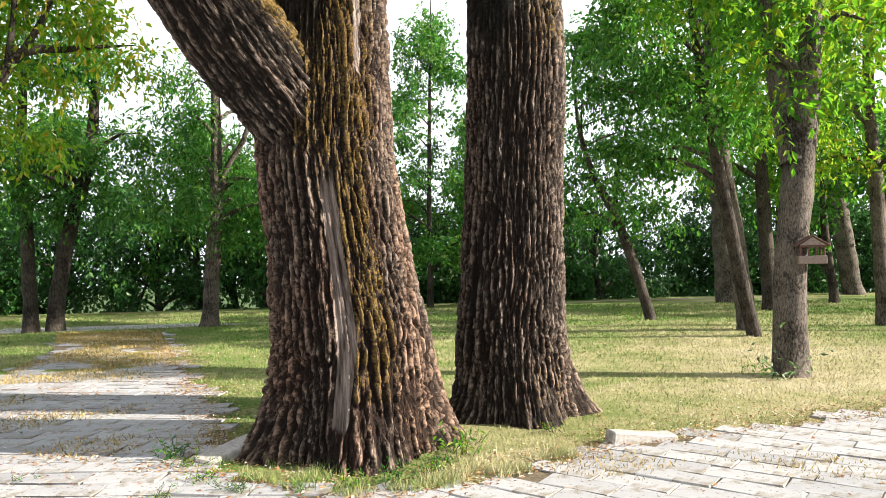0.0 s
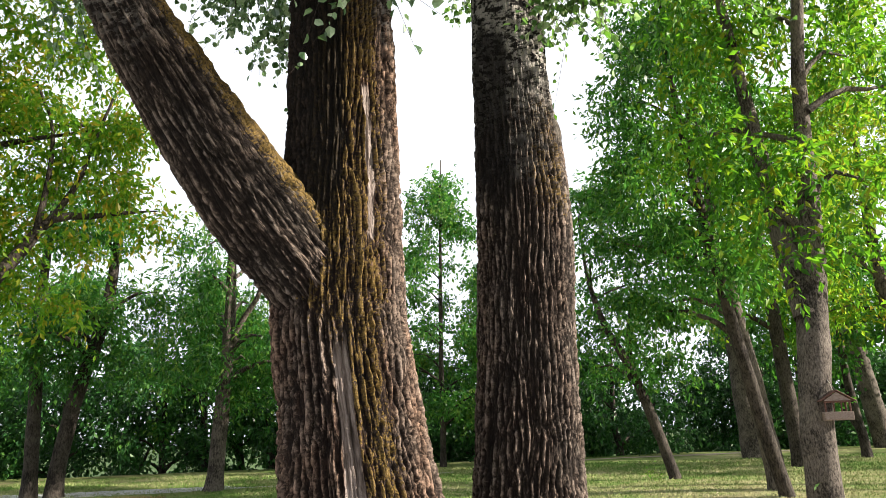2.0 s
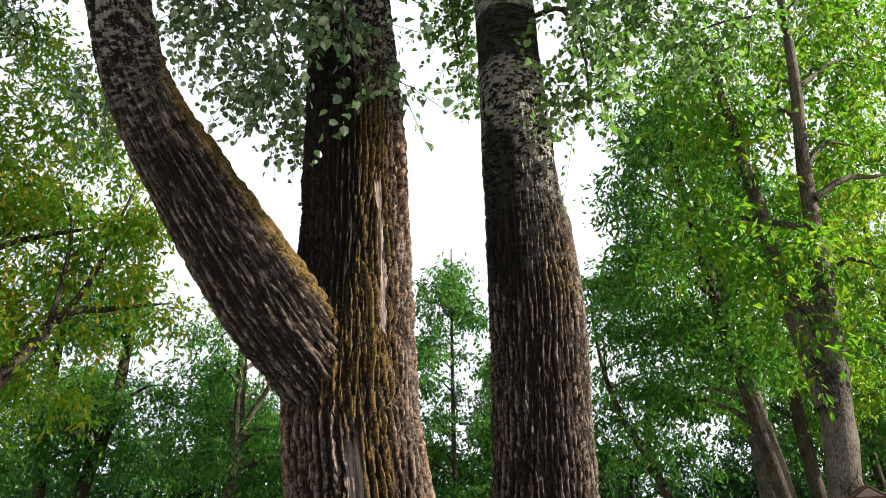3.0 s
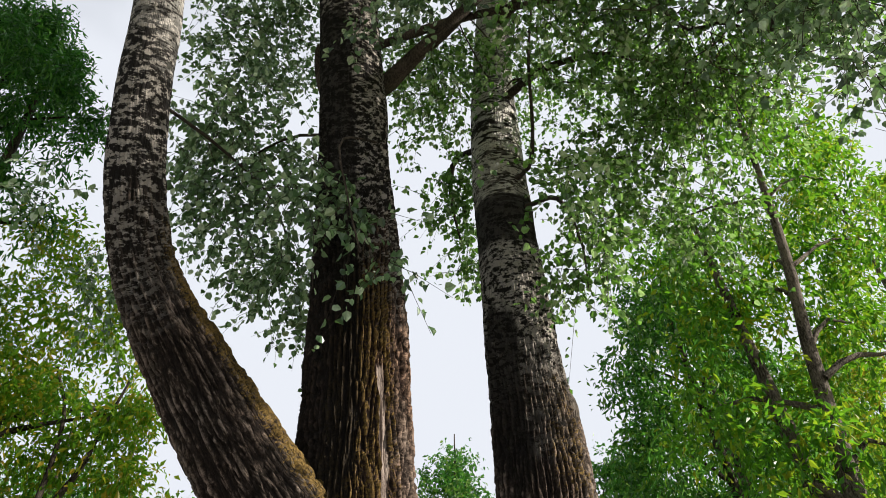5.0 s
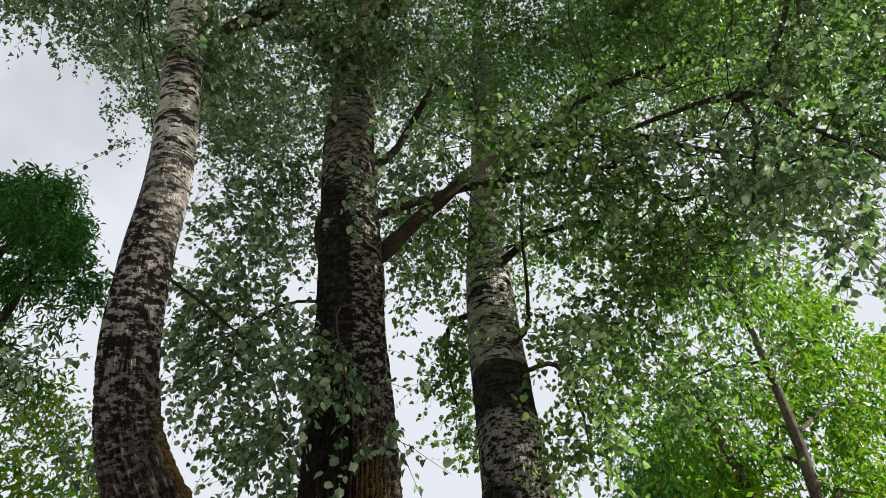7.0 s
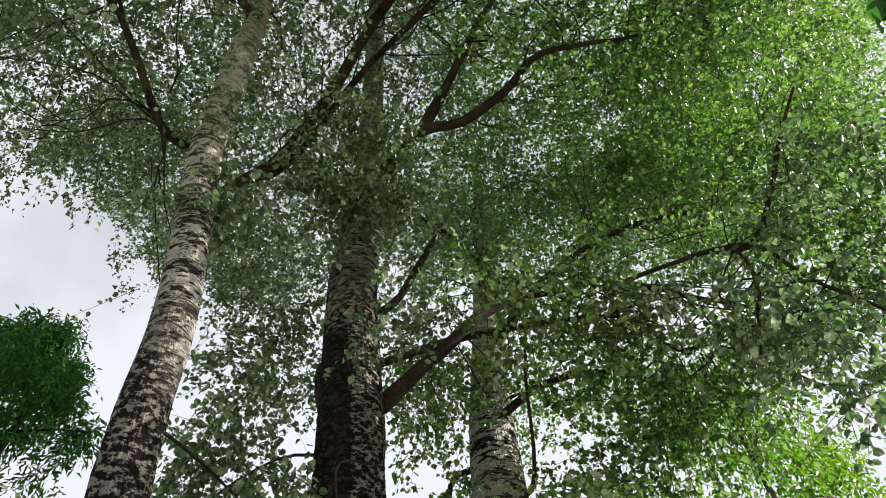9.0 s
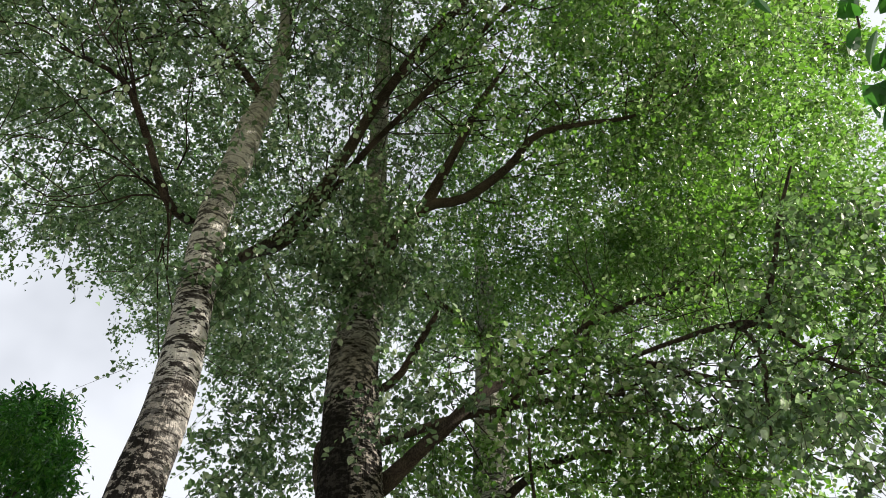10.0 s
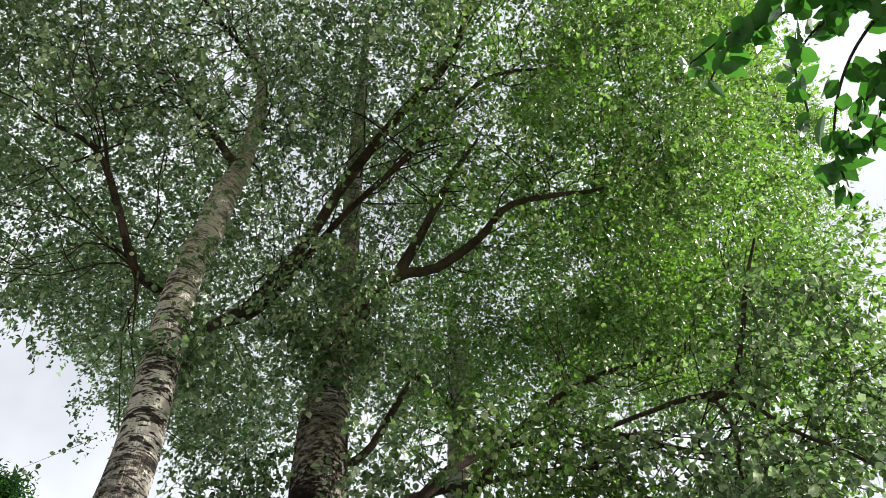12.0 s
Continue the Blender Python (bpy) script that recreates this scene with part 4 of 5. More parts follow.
blobs = [(4.2, 8.5, 3.4, 0.35, 12), (4.9, 8.2, 3.5, 0.4, 14), (3.9, 8.7, 3.9, 0.5, 26), (5.2, 8.4, 4.3, 0.6, 30), (3.7, 9.0, 4.9, 0.7, 44), (4.9, 9.4, 5.3, 0.8, 50), (4.4, 8.3, 4.5, 0.45, 22), (5.6, 8.8, 6.2, 0.6, 34), (3.6, 9.3, 6.2, 0.75, 48), (4.5, 9.2, 6.8, 0.8, 52), (5.2, 9.6, 7.6, 0.9, 55), (3.9, 9.6, 7.6, 0.8, 50), (4.6, 9.8, 8.8, 0.9, 55), (5.8, 9.4, 8.4, 0.7, 36), (3.4, 10, 5.4, 0.6, 36), (5.6, 8.6, 9.2, 0.9, 50), (6.3, 9.0, 7.4, 0.7, 36), (4.9, 8.6, 10.0, 0.9, 50), (6.4, 9.0, 9.0, 0.7, 36), (5.4, 8.8, 11.0, 0.9, 46), (4.6, 9.4, 11.2, 0.9, 46), (6.2, 9.2, 10.4, 0.8, 40), (5.2, 9.2, 12.2, 0.8, 36), (6.9, 9.4, 8.0, 0.7, 34), (3.6, 10.2, 8.8, 0.7, 34), (6.0, 9.8, 6.6, 0.8, 40), (6.6, 8.8, 6.0, 0.6, 30)]
feeder_tree = park_tree("maple_tree", T5, stems, blobs, BARK_FEEDER, LIME_LEAF, "grey-barked maple with bright leaves, carrying a bird feeder", 61, 0.14, 0.45, 0.55, 9, 24, 1.55, limbs=14, droop=0.45)

T4 = (6.22, 14.3, 0.0)
park_tree("maple_tree", T4, (((6.22, 14.3, -0.1, 0.23), (6.20, 14.3, 0.4, 0.19), (6.05, 14.3, 1.8, 0.175), (5.85, 14.3, 3.4, 0.16), (5.7, 14.4, 5.5, 0.12), (5.6, 14.5, 8.5, 0.06), (5.6, 14.5, 11, 0.03)),),
          crown_blobs(71, 5.4, 14.6, 3.4, 11.0, 2.6, 34, 44), BARK_GREY, GREEN_LEAF, "slim leaning maple with dense green crown on the lawn", 71, 0.15, 0.5, limbs=10)
T3 = (5.17, 17.3, 0.0)
park_tree("young_tree", T3, (((5.17, 17.3, -0.1, 0.17), (5.08, 17.3, 0.3, 0.13), (4.7, 17.3, 1.6, 0.125), (4.3, 17.3, 2.7, 0.11), (3.8, 17.3, 3.7, 0.08), (3.5, 17.4, 5.0, 0.05), (3.4, 17.4, 6.5, 0.02)),
                              ((4.35, 17.3, 2.6, 0.07), (4.4, 17.3, 3.6, 0.06), (4.7, 17.3, 4.8, 0.03))),
          crown_blobs(73, 4.1, 17.4, 2.5, 7.3, 2.2, 34, 40), BARK_DARK, GREEN_LEAF, "small leaning tree with a round leafy crown", 73, 0.14, 0.45, limbs=12)
park_tree("oak_tree", (9.85, 24.2, 0.0), (((9.85, 24.2, -0.1, 0.42), (9.83, 24.2, 0.5, 0.35), (9.75, 24.2, 3, 0.32), (9.7, 24.2, 6, 0.25), (9.7, 24.3, 12, 0.08)),),
          crown_blobs(75, 9.7, 24.5, 4.2, 13, 3.6, 40, 40), BARK_GREY, GREEN_LEAF, "stout grey trunk with a high green crown", 75, 0.17, 0.5)
park_tree("maple_tree", (9.2, 19.6, 0.0), (((9.2, 19.6, -0.1, 0.27), (9.2, 19.6, 0.5, 0.21), (9.1, 19.6, 3, 0.19), (9.0, 19.6, 6, 0.14), (8.9, 19.6, 11, 0.04)),),
          crown_blobs(76, 8.9, 19.8, 3.6, 12, 2.8, 34, 42), BARK_DARK, LIME_LEAF, "dark-stemmed maple behind the feeder tree", 76, 0.16, 0.5)
park_tree("oak_tree", (16.2, 27.5, 0.0), (((16.2, 27.5, -0.1, 0.46), (16.1, 27.5, 0.5, 0.37), (15.8, 27.5, 3, 0.34), (15.5, 27.5, 6, 0.27), (15.3, 27.5, 12, 0.08)),),
          crown_blobs(77, 15.4, 27.8, 4.0, 13, 4.0, 38, 42), BARK_GREY, GREEN_LEAF, "stout trunk with a wide crown at the lawn's edge", 77, 0.17, 0.5)
park_tree("maple_tree", (9.35, 14.8, 0.0), (((9.35, 14.8, -0.1, 0.2), (9.35, 14.8, 0.5, 0.15), (9.3, 14.8, 2.5, 0.14), (9.2, 14.8, 5, 0.11), (9.3, 14.8, 9, 0.04)),),
          crown_blobs(78, 9.3, 14.9, 3.2, 9.5, 2.2, 30, 42), BARK_GREY, YELLOW_LEAF, "thin maple with yellowing leaves", 78, 0.14, 0.45, limbs=10)
park_tree("maple_tree", (10.4, 13.4, 0.0), (((10.4, 13.4, -0.1, 0.2), (10.4, 13.4, 0.5, 0.15), (10.2, 13.4, 3.5, 0.13), (9.8, 13.3, 6, 0.09), (9.3, 13.2, 13.5, 0.02)),),
          crown_blobs(79, 9.0, 13.0, 5.4, 14.0, 2.4, 44, 44), BARK_GREY, YELLOW_LEAF, "tall maple with sunlit yellow-green crown", 79, 0.13, 0.45, limbs=10)
park_tree("maple_tree", (5.0, 12.6, 0.0), (((5.9, 13.2, -0.1, 0.14), (5.5, 13.0, 1.5, 0.12), (4.9, 12.7, 4.5, 0.1), (4.5, 12.5, 7.5, 0.06), (4.4, 12.4, 9.5, 0.02)),),
          crown_blobs(80, 4.6, 12.6, 4.0, 10.2, 1.9, 40, 44), BARK_DARK, GREEN_LEAF, "slender maple with a deep green crown", 80, 0.14, 0.45, limbs=10)

# trees along the side path
T380 = (-6.05, 18.2, 0.0)
park_tree("ash_tree", T380, (((-6.1, 18.2, -0.1, 0.34), (-6.05, 18.2, 0.35, 0.22), (-5.95, 18.2, 2.0, 0.19), (-5.85, 18.2, 3.6, 0.16), (-5.85, 18.2, 6, 0.12), (-5.9, 18.2, 10, 0.04)),
                              ((-5.9, 18.2, 3.3, 0.09), (-5.5, 18.1, 4.2, 0.08), (-5.0, 18.0, 5.0, 0.06), (-4.8, 18, 6.5, 0.03))),
          crown_blobs(81, -6.4, 18.4, 2.4, 6.9, 2.6, 40, 40), BARK_GREY, GREEN_LEAF, "forked ash with rough trunk beside the paved path", 81, 0.15, 0.4, limbs=12)
for base, top, r, sd in (((-10.2, 17.3, 0.0), (-10.4, 17.3), 0.17, 83), ((-9.75, 17.6, 0.0), (-8.9, 17.8), 0.2, 84)):
    x, y, _ = base
    park_tree("ash_tree", base, (((x, y, -0.1, r * 1.4), (x, y, 0.4, r), ((x * 2 + top[0]) / 3, y, 2.2, r * 0.9), (top[0], top[1], 5.0, r * 0.7), (top[0] + 0.2, top[1], 9.5, 0.04)),),
              crown_blobs(sd, top[0] - 0.6, top[1], 2.8, 8.0, 2.4, 28, 40), BARK_DARK, GREEN_LEAF, "dark-trunked ash standing at the path's far end", sd, 0.15, 0.4, limbs=8)
# old tree with a crooked limb reaching over the path
LT = (-9.6, 10.2, 0.0)
stems = (((-9.6, 10.2, -0.1, 0.4), (-9.5, 10.2, 0.5, 0.32), (-9.2, 10.2, 2.0, 0.28), (-9.0, 10.2, 4.0, 0.24), (-8.9, 10.0, 7.0, 0.18), (-8.3, 9.4, 11, 0.1), (-7.8, 9.0, 14, 0.03)),
         ((-9.1, 10.2, 2.2, 0.17), (-8.0, 10.1, 2.7, 0.15), (-7.12, 10.11, 3.42, 0.12), (-6.64, 10.38, 4.24, 0.10), (-6.33, 10.63, 4.85, 0.075), (-5.87, 10.97, 4.98, 0.05), (-5.4, 11.28, 5.12, 0.03), (-5.0, 11.5, 5.2, 0.01)),
         ((-6.5, 10.5, 4.5, 0.055), (-6.38, 10.5, 5.48, 0.042), (-6.25, 10.25, 6.27, 0.028), (-6.5, 10.1, 7.0, 0.02)),
         ((-6.33, 10.63, 4.85, 0.055), (-6.0, 10.7, 5.5, 0.042), (-5.85, 10.71, 6.04, 0.03), (-5.6, 10.8, 7.0, 0.02)))
blobs = [(-6.9, 10.6, 4.6, 0.6, 30), (-7.6, 10.6, 5.2, 0.8, 44), (-6.6, 10.9, 5.9, 0.75, 46), (-5.6, 11.3, 5.5, 0.5, 26), (-5.8, 11.2, 6.4, 0.6, 36), (-7.2, 10.4, 6.8, 0.9, 52), (-5.1, 11.6, 4.9, 0.4, 16), (-6.2, 11.3, 4.6, 0.4, 14), (-8.0, 10.0, 4.0, 0.7, 36), (-7.7, 10.8, 3.2, 0.6, 30), (-7.0, 10.8, 3.7, 0.35, 14), (-8.4, 10.6, 6.3, 0.9, 52), (-6.0, 11.8, 7.0, 0.6, 30), (-7.4, 11.4, 4.2, 0.6, 26), (-6.6, 11.6, 3.6, 0.45, 16), (-7.8, 11.6, 7.4, 0.8, 40), (-7.4, 10.2, 8.2, 0.8, 36), (-6.5, 10.6, 7.8, 0.6, 26), (-8.6, 10.4, 8.8, 0.9, 40), (-6.4, 10.8, 8.7, 0.7, 34), (-7.2, 10.6, 9.5, 0.8, 38), (-6.0, 11.2, 7.9, 0.6, 30), (-7.9, 10.6, 10.2, 0.8, 34), (-5.6, 11.6, 6.9, 0.5, 22), (-6.3, 10.1, 6.6, 0.4, 12), (-5.7, 10.5, 6.3, 0.35, 10), (-6.7, 10.1, 5.6, 0.35, 10), (-5.5, 10.9, 5.4, 0.35, 12), (-7.0, 10.0, 4.4, 0.35, 10), (-8.2, 10.4, 7.6, 0.8, 50), (-9.0, 10.2, 7.3, 0.8, 50), (-7.6, 10.6, 7.0, 0.7, 40), (-9.3, 10.0, 8.6, 0.8, 50), (-8.6, 10.2, 6.4, 0.8, 46), (-9.2, 10.6, 5.4, 0.8, 46), (-8.2, 10.8, 5.0, 0.7, 36), (-9.6, 10.4, 6.6, 0.8, 44)]
park_tree("maple_tree", LT, stems, blobs, BARK_DARK, YELLOW_LEAF, "old maple with a crooked limb and yellow-green leaves", 91, 0.14, 0.44, limbs=6, density=2.5)
# tall dark neighbour beyond it
blobs = [(x, y, z, 0.55 * r + 0.1, t) for x, y, z, r, t in crown_blobs(92, -8.4, 8.8, 5.6, 14.8, 2.5, 120, 22) if z > 10.2 or x < -8.6]
park_tree("ash_tree", (-9.8, 8.4, 0.0), (((-9.8, 8.4, -0.1, 0.3), (-9.7, 8.4, 1, 0.24), (-9.2, 8.5, 5, 0.2), (-8.6, 8.6, 10, 0.1), (-8.2, 8.6, 14.5, 0.02)),), blobs, BARK_DARK, NEAR_LEAF, "tall ash with narrow green leaves against the sky", 92, 0.17, 0.30, 0.45, 10, limbs=14, density=1.7, droop=0.6)
# slender tree seen between the poplars
park_tree("young_maple", (-0.45, 24.5, 0.0), (((-0.45, 24.5, -0.1, 0.13), (-0.42, 24.5, 1, 0.1), (-0.4, 24.5, 4, 0.08), (-0.3, 24.5, 8, 0.05), (-0.2, 24.5, 11, 0.02)),),
          crown_blobs(95, -0.2, 24.6, 1.6, 10.2, 2.7, 56, 38, 0.6), BARK_DARK, GREEN_LEAF, "slender young maple between the old poplars", 95, 0.16, 0.55, limbs=14)

# belt of trees and undergrowth behind the lawn: three kinds, repeated
kinds = []
for k, (leaf, tall, rad, low, label) in enumerate(((DARK_LEAF, 6.6, 2.8, 0.7, "dark leafy tree in the belt behind the lawn"), (GREEN_LEAF, 7.6, 2.8, 1.2, "green leafy tree in the belt behind the lawn"), (DARK_LEAF, 4.6, 2.9, -0.6, "dark bushy undergrowth tree behind the lawn"))):
    base = (-14.0 + 9 * k, 31.0 + 2 * k, float(land(-14.0 + 9 * k, 31.0 + 2 * k)))
    x, y, z = base
    kinds.append((park_tree("belt_tree" if k < 2 else "tall_bush", base, (((x, y, z - 0.2, 0.2), (x, y, z + 0.5, 0.15), (x + 0.2, y, z + tall * 0.4, 0.12), (x, y, z + tall, 0.03)),
                                                        ((x, y, z + 0.6, 0.08), (x + 0.7, y, z + 2.2, 0.06), (x + 1.3, y, z + 4, 0.02))),
                            [(bx, by, bz + z, br, bt) for bx, by, bz, br, bt in crown_blobs(100 + k, x, y, low, tall, rad, 34, 34)], BARK_DARK, leaf, label, 100 + k, 0.21, 0.58, 0.7, 7, 8, 1.0, "trees behind the lawn", 6), z))
rng = np.random.default_rng(8)
spots = [(-24, 24, 0), (-19, 25, 2), (-17, 22.5, 1), (-15.5, 28, 2), (-13.2, 24, 0), (-9.6, 27.5, 1), (-7.2, 28, 2), (-11.4, 28, 2), (-4.8, 27, 1), (-2.6, 28.5, 2), (-2.2, 33, 0), (0.8, 29.5, 2), (1.9, 27.5, 1), (3.6, 32, 0),
         (5.6, 30.5, 2), (13, 33, 0), (15.0, 31.0, 2), (18.5, 31.5, 2), (19, 34, 1), (22, 32.5, 0), (25, 31, 2), (-20, 32, 0), (12.6, 22.5, 1), (18.8, 24.0, 1), (14.4, 19.2, 1), (-6.4, 32, 0), (28, 36, 0), (-28, 30, 0), (-21.5, 27, 2), (-8.6, 29, 0), (-4.9, 29.5, 2), (-0.6, 30.5, 2), (3.2, 29.5, 2), (6.6, 29.3, 2), (9.4, 34.0, 2), (12.6, 33.5, 2), (13.2, 30.2, 2), (16.8, 31, 2), (20.4, 31, 2), (-17.5, 26.5, 2)]
for x, y, k in spots:
    ob, _ = kinds[k]
    copy_thing(ob, pose(x, y, float(land(x, y)), 0, 0, rng.uniform(0, 360)))


# leafy branch hanging close overhead
def near_branch():
    rng = np.random.default_rng(12)
    tree = thing("overhanging_branch", (1.9, -0.2, 3.75), "low branch with large glossy green leaves overhead", "branch")
    o = np.array((1.9, -0.2, 3.75))
    lines = (((2.6, -0.9, 4.0, 0.012), (1.9, -0.4, 3.98, 0.009), (1.5, -0.05, 3.92, 0.006), (1.40, 0.25, 3.86, 0.004), (1.46, 0.5, 3.78, 0.002)),
             ((2.3, -0.7, 4.05, 0.009), (1.6, -0.35, 4.1, 0.006), (1.2, -0.1, 4.08, 0.004), (1.0, 0.05, 4.08, 0.002)),
             ((1.9, -0.4, 3.98, 0.007), (1.62, 0.1, 3.8, 0.004), (1.6, 0.4, 3.7, 0.002)),
             ((2.2, -0.6, 4.0, 0.007), (1.75, -0.15, 3.88, 0.005), (1.55, 0.15, 3.84, 0.003), (1.5, 0.3, 3.8, 0.002)),
             ((2.2, -0.7, 3.95, 0.007), (1.8, -0.5, 3.85, 0.005), (1.5, -0.25, 3.9, 0.003), (1.35, -0.05, 3.95, 0.002)),
             ((2.1, -0.4, 3.9, 0.006), (1.85, 0.05, 3.72, 0.004), (1.7, 0.25, 3.72, 0.002)),
             ((2.0, -0.8, 4.1, 0.006), (1.5, -0.5, 4.1, 0.004), (1.15, -0.3, 4.1, 0.002)),
             ((1.9, -0.5, 3.95, 0.005), (1.5, -0.2, 3.95, 0.004), (1.30, 0.02, 3.95, 0.003), (1.33, 0.2, 3.9, 0.002)),
             ((1.8, -0.4, 4.0, 0.005), (1.35, -0.15, 4.02, 0.004), (1.12, 0.0, 4.05, 0.003), (1.05, 0.1, 4.02, 0.002)),
             ((1.7, -0.2, 3.9, 0.005), (1.5, 0.1, 3.83, 0.004), (1.42, 0.3, 3.84, 0.003), (1.38, 0.42, 3.8, 0.002)))
    blade = None
    for pts in lines:
        child("twig", tube("twig", pts, BRANCH, o, 6, 30, 0.1, 2), tree)
        q, _ = spline(pts, 24)
        for i in range(4, 24):
            for _ in range(3):
                if rng.random() < 0.2:
                    continue
                if blade is None:
                    bm = bmesh.new()
                    outline = ((0.0, 0.0), (0.16, 0.20), (0.42, 0.29), (0.72, 0.19), (1.0, 0.0))
                    mid = [bm.verts.new((f, 0, -0.22 * f * f)) for f, _ in outline]
                    for sgn in (1, -1):
                        rim = [mid[0]] + [bm.verts.new((f, sgn * w, 0.10 * w - 0.22 * f * f)) for f, w in outline[1:-1]] + [mid[-1]]
                        for a in range(4):
                            vs = [mid[a], mid[a + 1], rim[a + 1], rim[a]]
                            vs = list(dict.fromkeys(vs))
                            bm.faces.new(vs if sgn > 0 else vs[::-1])
                    blade = bpy.data.meshes.new("leaf")
                    bm.to_mesh(blade)
                    bm.free()
                    blade.materials.append(NEAR_LEAF)
                ob = child("leaf", blade, tree)
                size = rng.uniform(0.075, 0.115)
                way = Vector(rng.normal(0, 1, 3) * (1, 1, 0.5) + np.array((0, 0, -0.7))).normalized()
                ob.matrix_local = Matrix.Translation(q[i, :3] - o + rng.normal(0, 0.012, 3)) @ way.to_track_quat("X", "Z").to_matrix().to_4x4() @ pose(0, 0, 0, rng.uniform(-40, 40), 0, 0) @ Matrix.Scale(size, 4)


near_branch()


# ---- small things ----
def box(bm, x, y, z, sx, sy, sz, rot=None, bevel=0.004):
    m = Matrix.Translation((x, y, z)) @ (rot or Matrix()) @ Matrix.Diagonal((sx, sy, sz, 1))
    made = bmesh.ops.create_cube(bm, size=1, matrix=m)
    bmesh.ops.bevel(bm, geom=list({e for v in made["verts"] for e in v.link_edges}), offset=bevel, segments=1, affect="EDGES")


def bird_feeder():
    o = (4.44, 8.38, 1.37)
    f = thing("bird_feeder", o, "small wooden house-shaped bird feeder tied to a tree trunk", "bird feeder")
    f.rotation_euler, f.scale = (0, 0, radians(-14)), (0.80, 0.80, 0.80)

    def one(name, material, *args, rot=None, label=""):
        bm = bmesh.new()
        box(bm, *args, rot=rot)
        part(name, bm, material, f, label)

    one("floor", FEEDER_WOOD, 0, 0, 0.0, 0.38, 0.26, 0.02)
    for y in (-0.13, 0.13):
        one("side_board", FEEDER_WOOD, 0, y, 0.055, 0.38, 0.015, 0.11)
    for x in (-0.185, 0.185):
        one("end_board", FEEDER_WOOD, x, 0, 0.055, 0.015, 0.24, 0.11)
    for x in (-0.16, 0.16):
        for y in (-0.11, 0.11):
            one("post", FEEDER_ROOF, x, y, 0.17, 0.025, 0.025, 0.20)
    for x in (-0.05, 0.05):
        one("post", FEEDER_ROOF, x, -0.11, 0.17, 0.02, 0.02, 0.20)
    one("rail", FEEDER_ROOF, 0, -0.125, 0.25, 0.36, 0.02, 0.03)
    for sgn in (1, -1):
        one("roof_board", FEEDER_ROOF, sgn * 0.115, 0, 0.335, 0.28, 0.34, 0.016, rot=Matrix.Rotation(sgn * radians(33), 4, "Y"), label="sloping dark roof board")
    bm = bmesh.new()
    vs = [bm.verts.new(p) for p in ((-0.18, -0.15, 0.265), (0.18, -0.15, 0.265), (0, -0.15, 0.385), (-0.18, -0.137, 0.265), (0.18, -0.137, 0.265), (0, -0.137, 0.385))]
    for a in ((0, 1, 2), (5, 4, 3), (0, 3, 4, 1), (1, 4, 5, 2), (2, 5, 3, 0)):
        bm.faces.new([vs[i] for i in a])
    part("gable", bm, FEEDER_WOOD, f)
    one("bracket", FEEDER_ROOF, -0.16, 0.1, -0.03, 0.25, 0.03, 0.04)
    child("rope", tube("rope", ((0.0, 0, 0.38, 0.006), (-0.03, 0.05, 0.55, 0.006), (-0.12, 0.15, 0.72, 0.006), (-0.2, 0.2, 0.78, 0.006)), WIRE, (0, 0, 0), 6, 20, 0.05, 1), f)


bird_feeder()


def kerb_stone(x, y, turn, length, tilt, wide, high, z):
    bm = bmesh.new()
    box(bm, 0, 0, 0, length, wide, high, None, 0.014)
    bmesh.ops.subdivide_edges(bm, edges=bm.edges[:], cuts=3, use_grid_fill=True)
    for v in bm.verts:
        v.co += 0.012 * noise.noise_vector(v.co * 7 + Vector((x, y, 0)))
    me = bpy.data.meshes.new("kerb_stone")
    bm.to_mesh(me)
    bm.free()
    me.materials.append(KERB)
    ob = new("kerb_stone", me)
    ob.matrix_world = pose(x, y, z, 0, tilt, turn)
    return tagged(ob, "broken weathered concrete kerb block at the lawn's edge", "kerb stone", "kerb stones")


kerb_stone(1.58, 5.60, 12, 0.55, 6, 0.17, 0.16, 0.0)
kerb_stone(-1.62, 5.42, 58, 0.55, -7, 0.22, 0.10, 0.03)


def weed(x, y, tall, leaves, seed, material, label, name="weed", upright=0.9):
    rng = np.random.default_rng(seed)
    z = float(land(x, y))
    w = thing(name, (x, y, z), label, "weed", "weeds")
    starts = np.array((x, y, z)) + rng.normal(0, 0.05, (leaves, 3)) * (1, 1, 0)
    ways = unit(rng.normal(0, 1, (leaves, 3)) * (0.5, 0.5, 0.2) + np.array((0, 0, upright)))
    p, way, normal, lines = twigs(rng, starts, ways, tall, 7, 0.3, 0.01)
    keep = p[:, 2] > z + 0.02
    p, way, normal = p[keep], way[keep], normal[keep]
    way = unit(way + np.array((0, 0, 0.6)))
    size = tall * rng.uniform(0.12, 0.26, len(p)) * (0.65 if tall > 0.35 else 1.0)
    child("foliage", leaf_mesh("foliage", p, way, normal, size, size * 0.38, material, False, (x, y, z)), w)
    tagged(child("stem_work", twig_mesh("stem_work", lines, 0.003, BRANCH, (x, y, z)), w), kind="stuff")


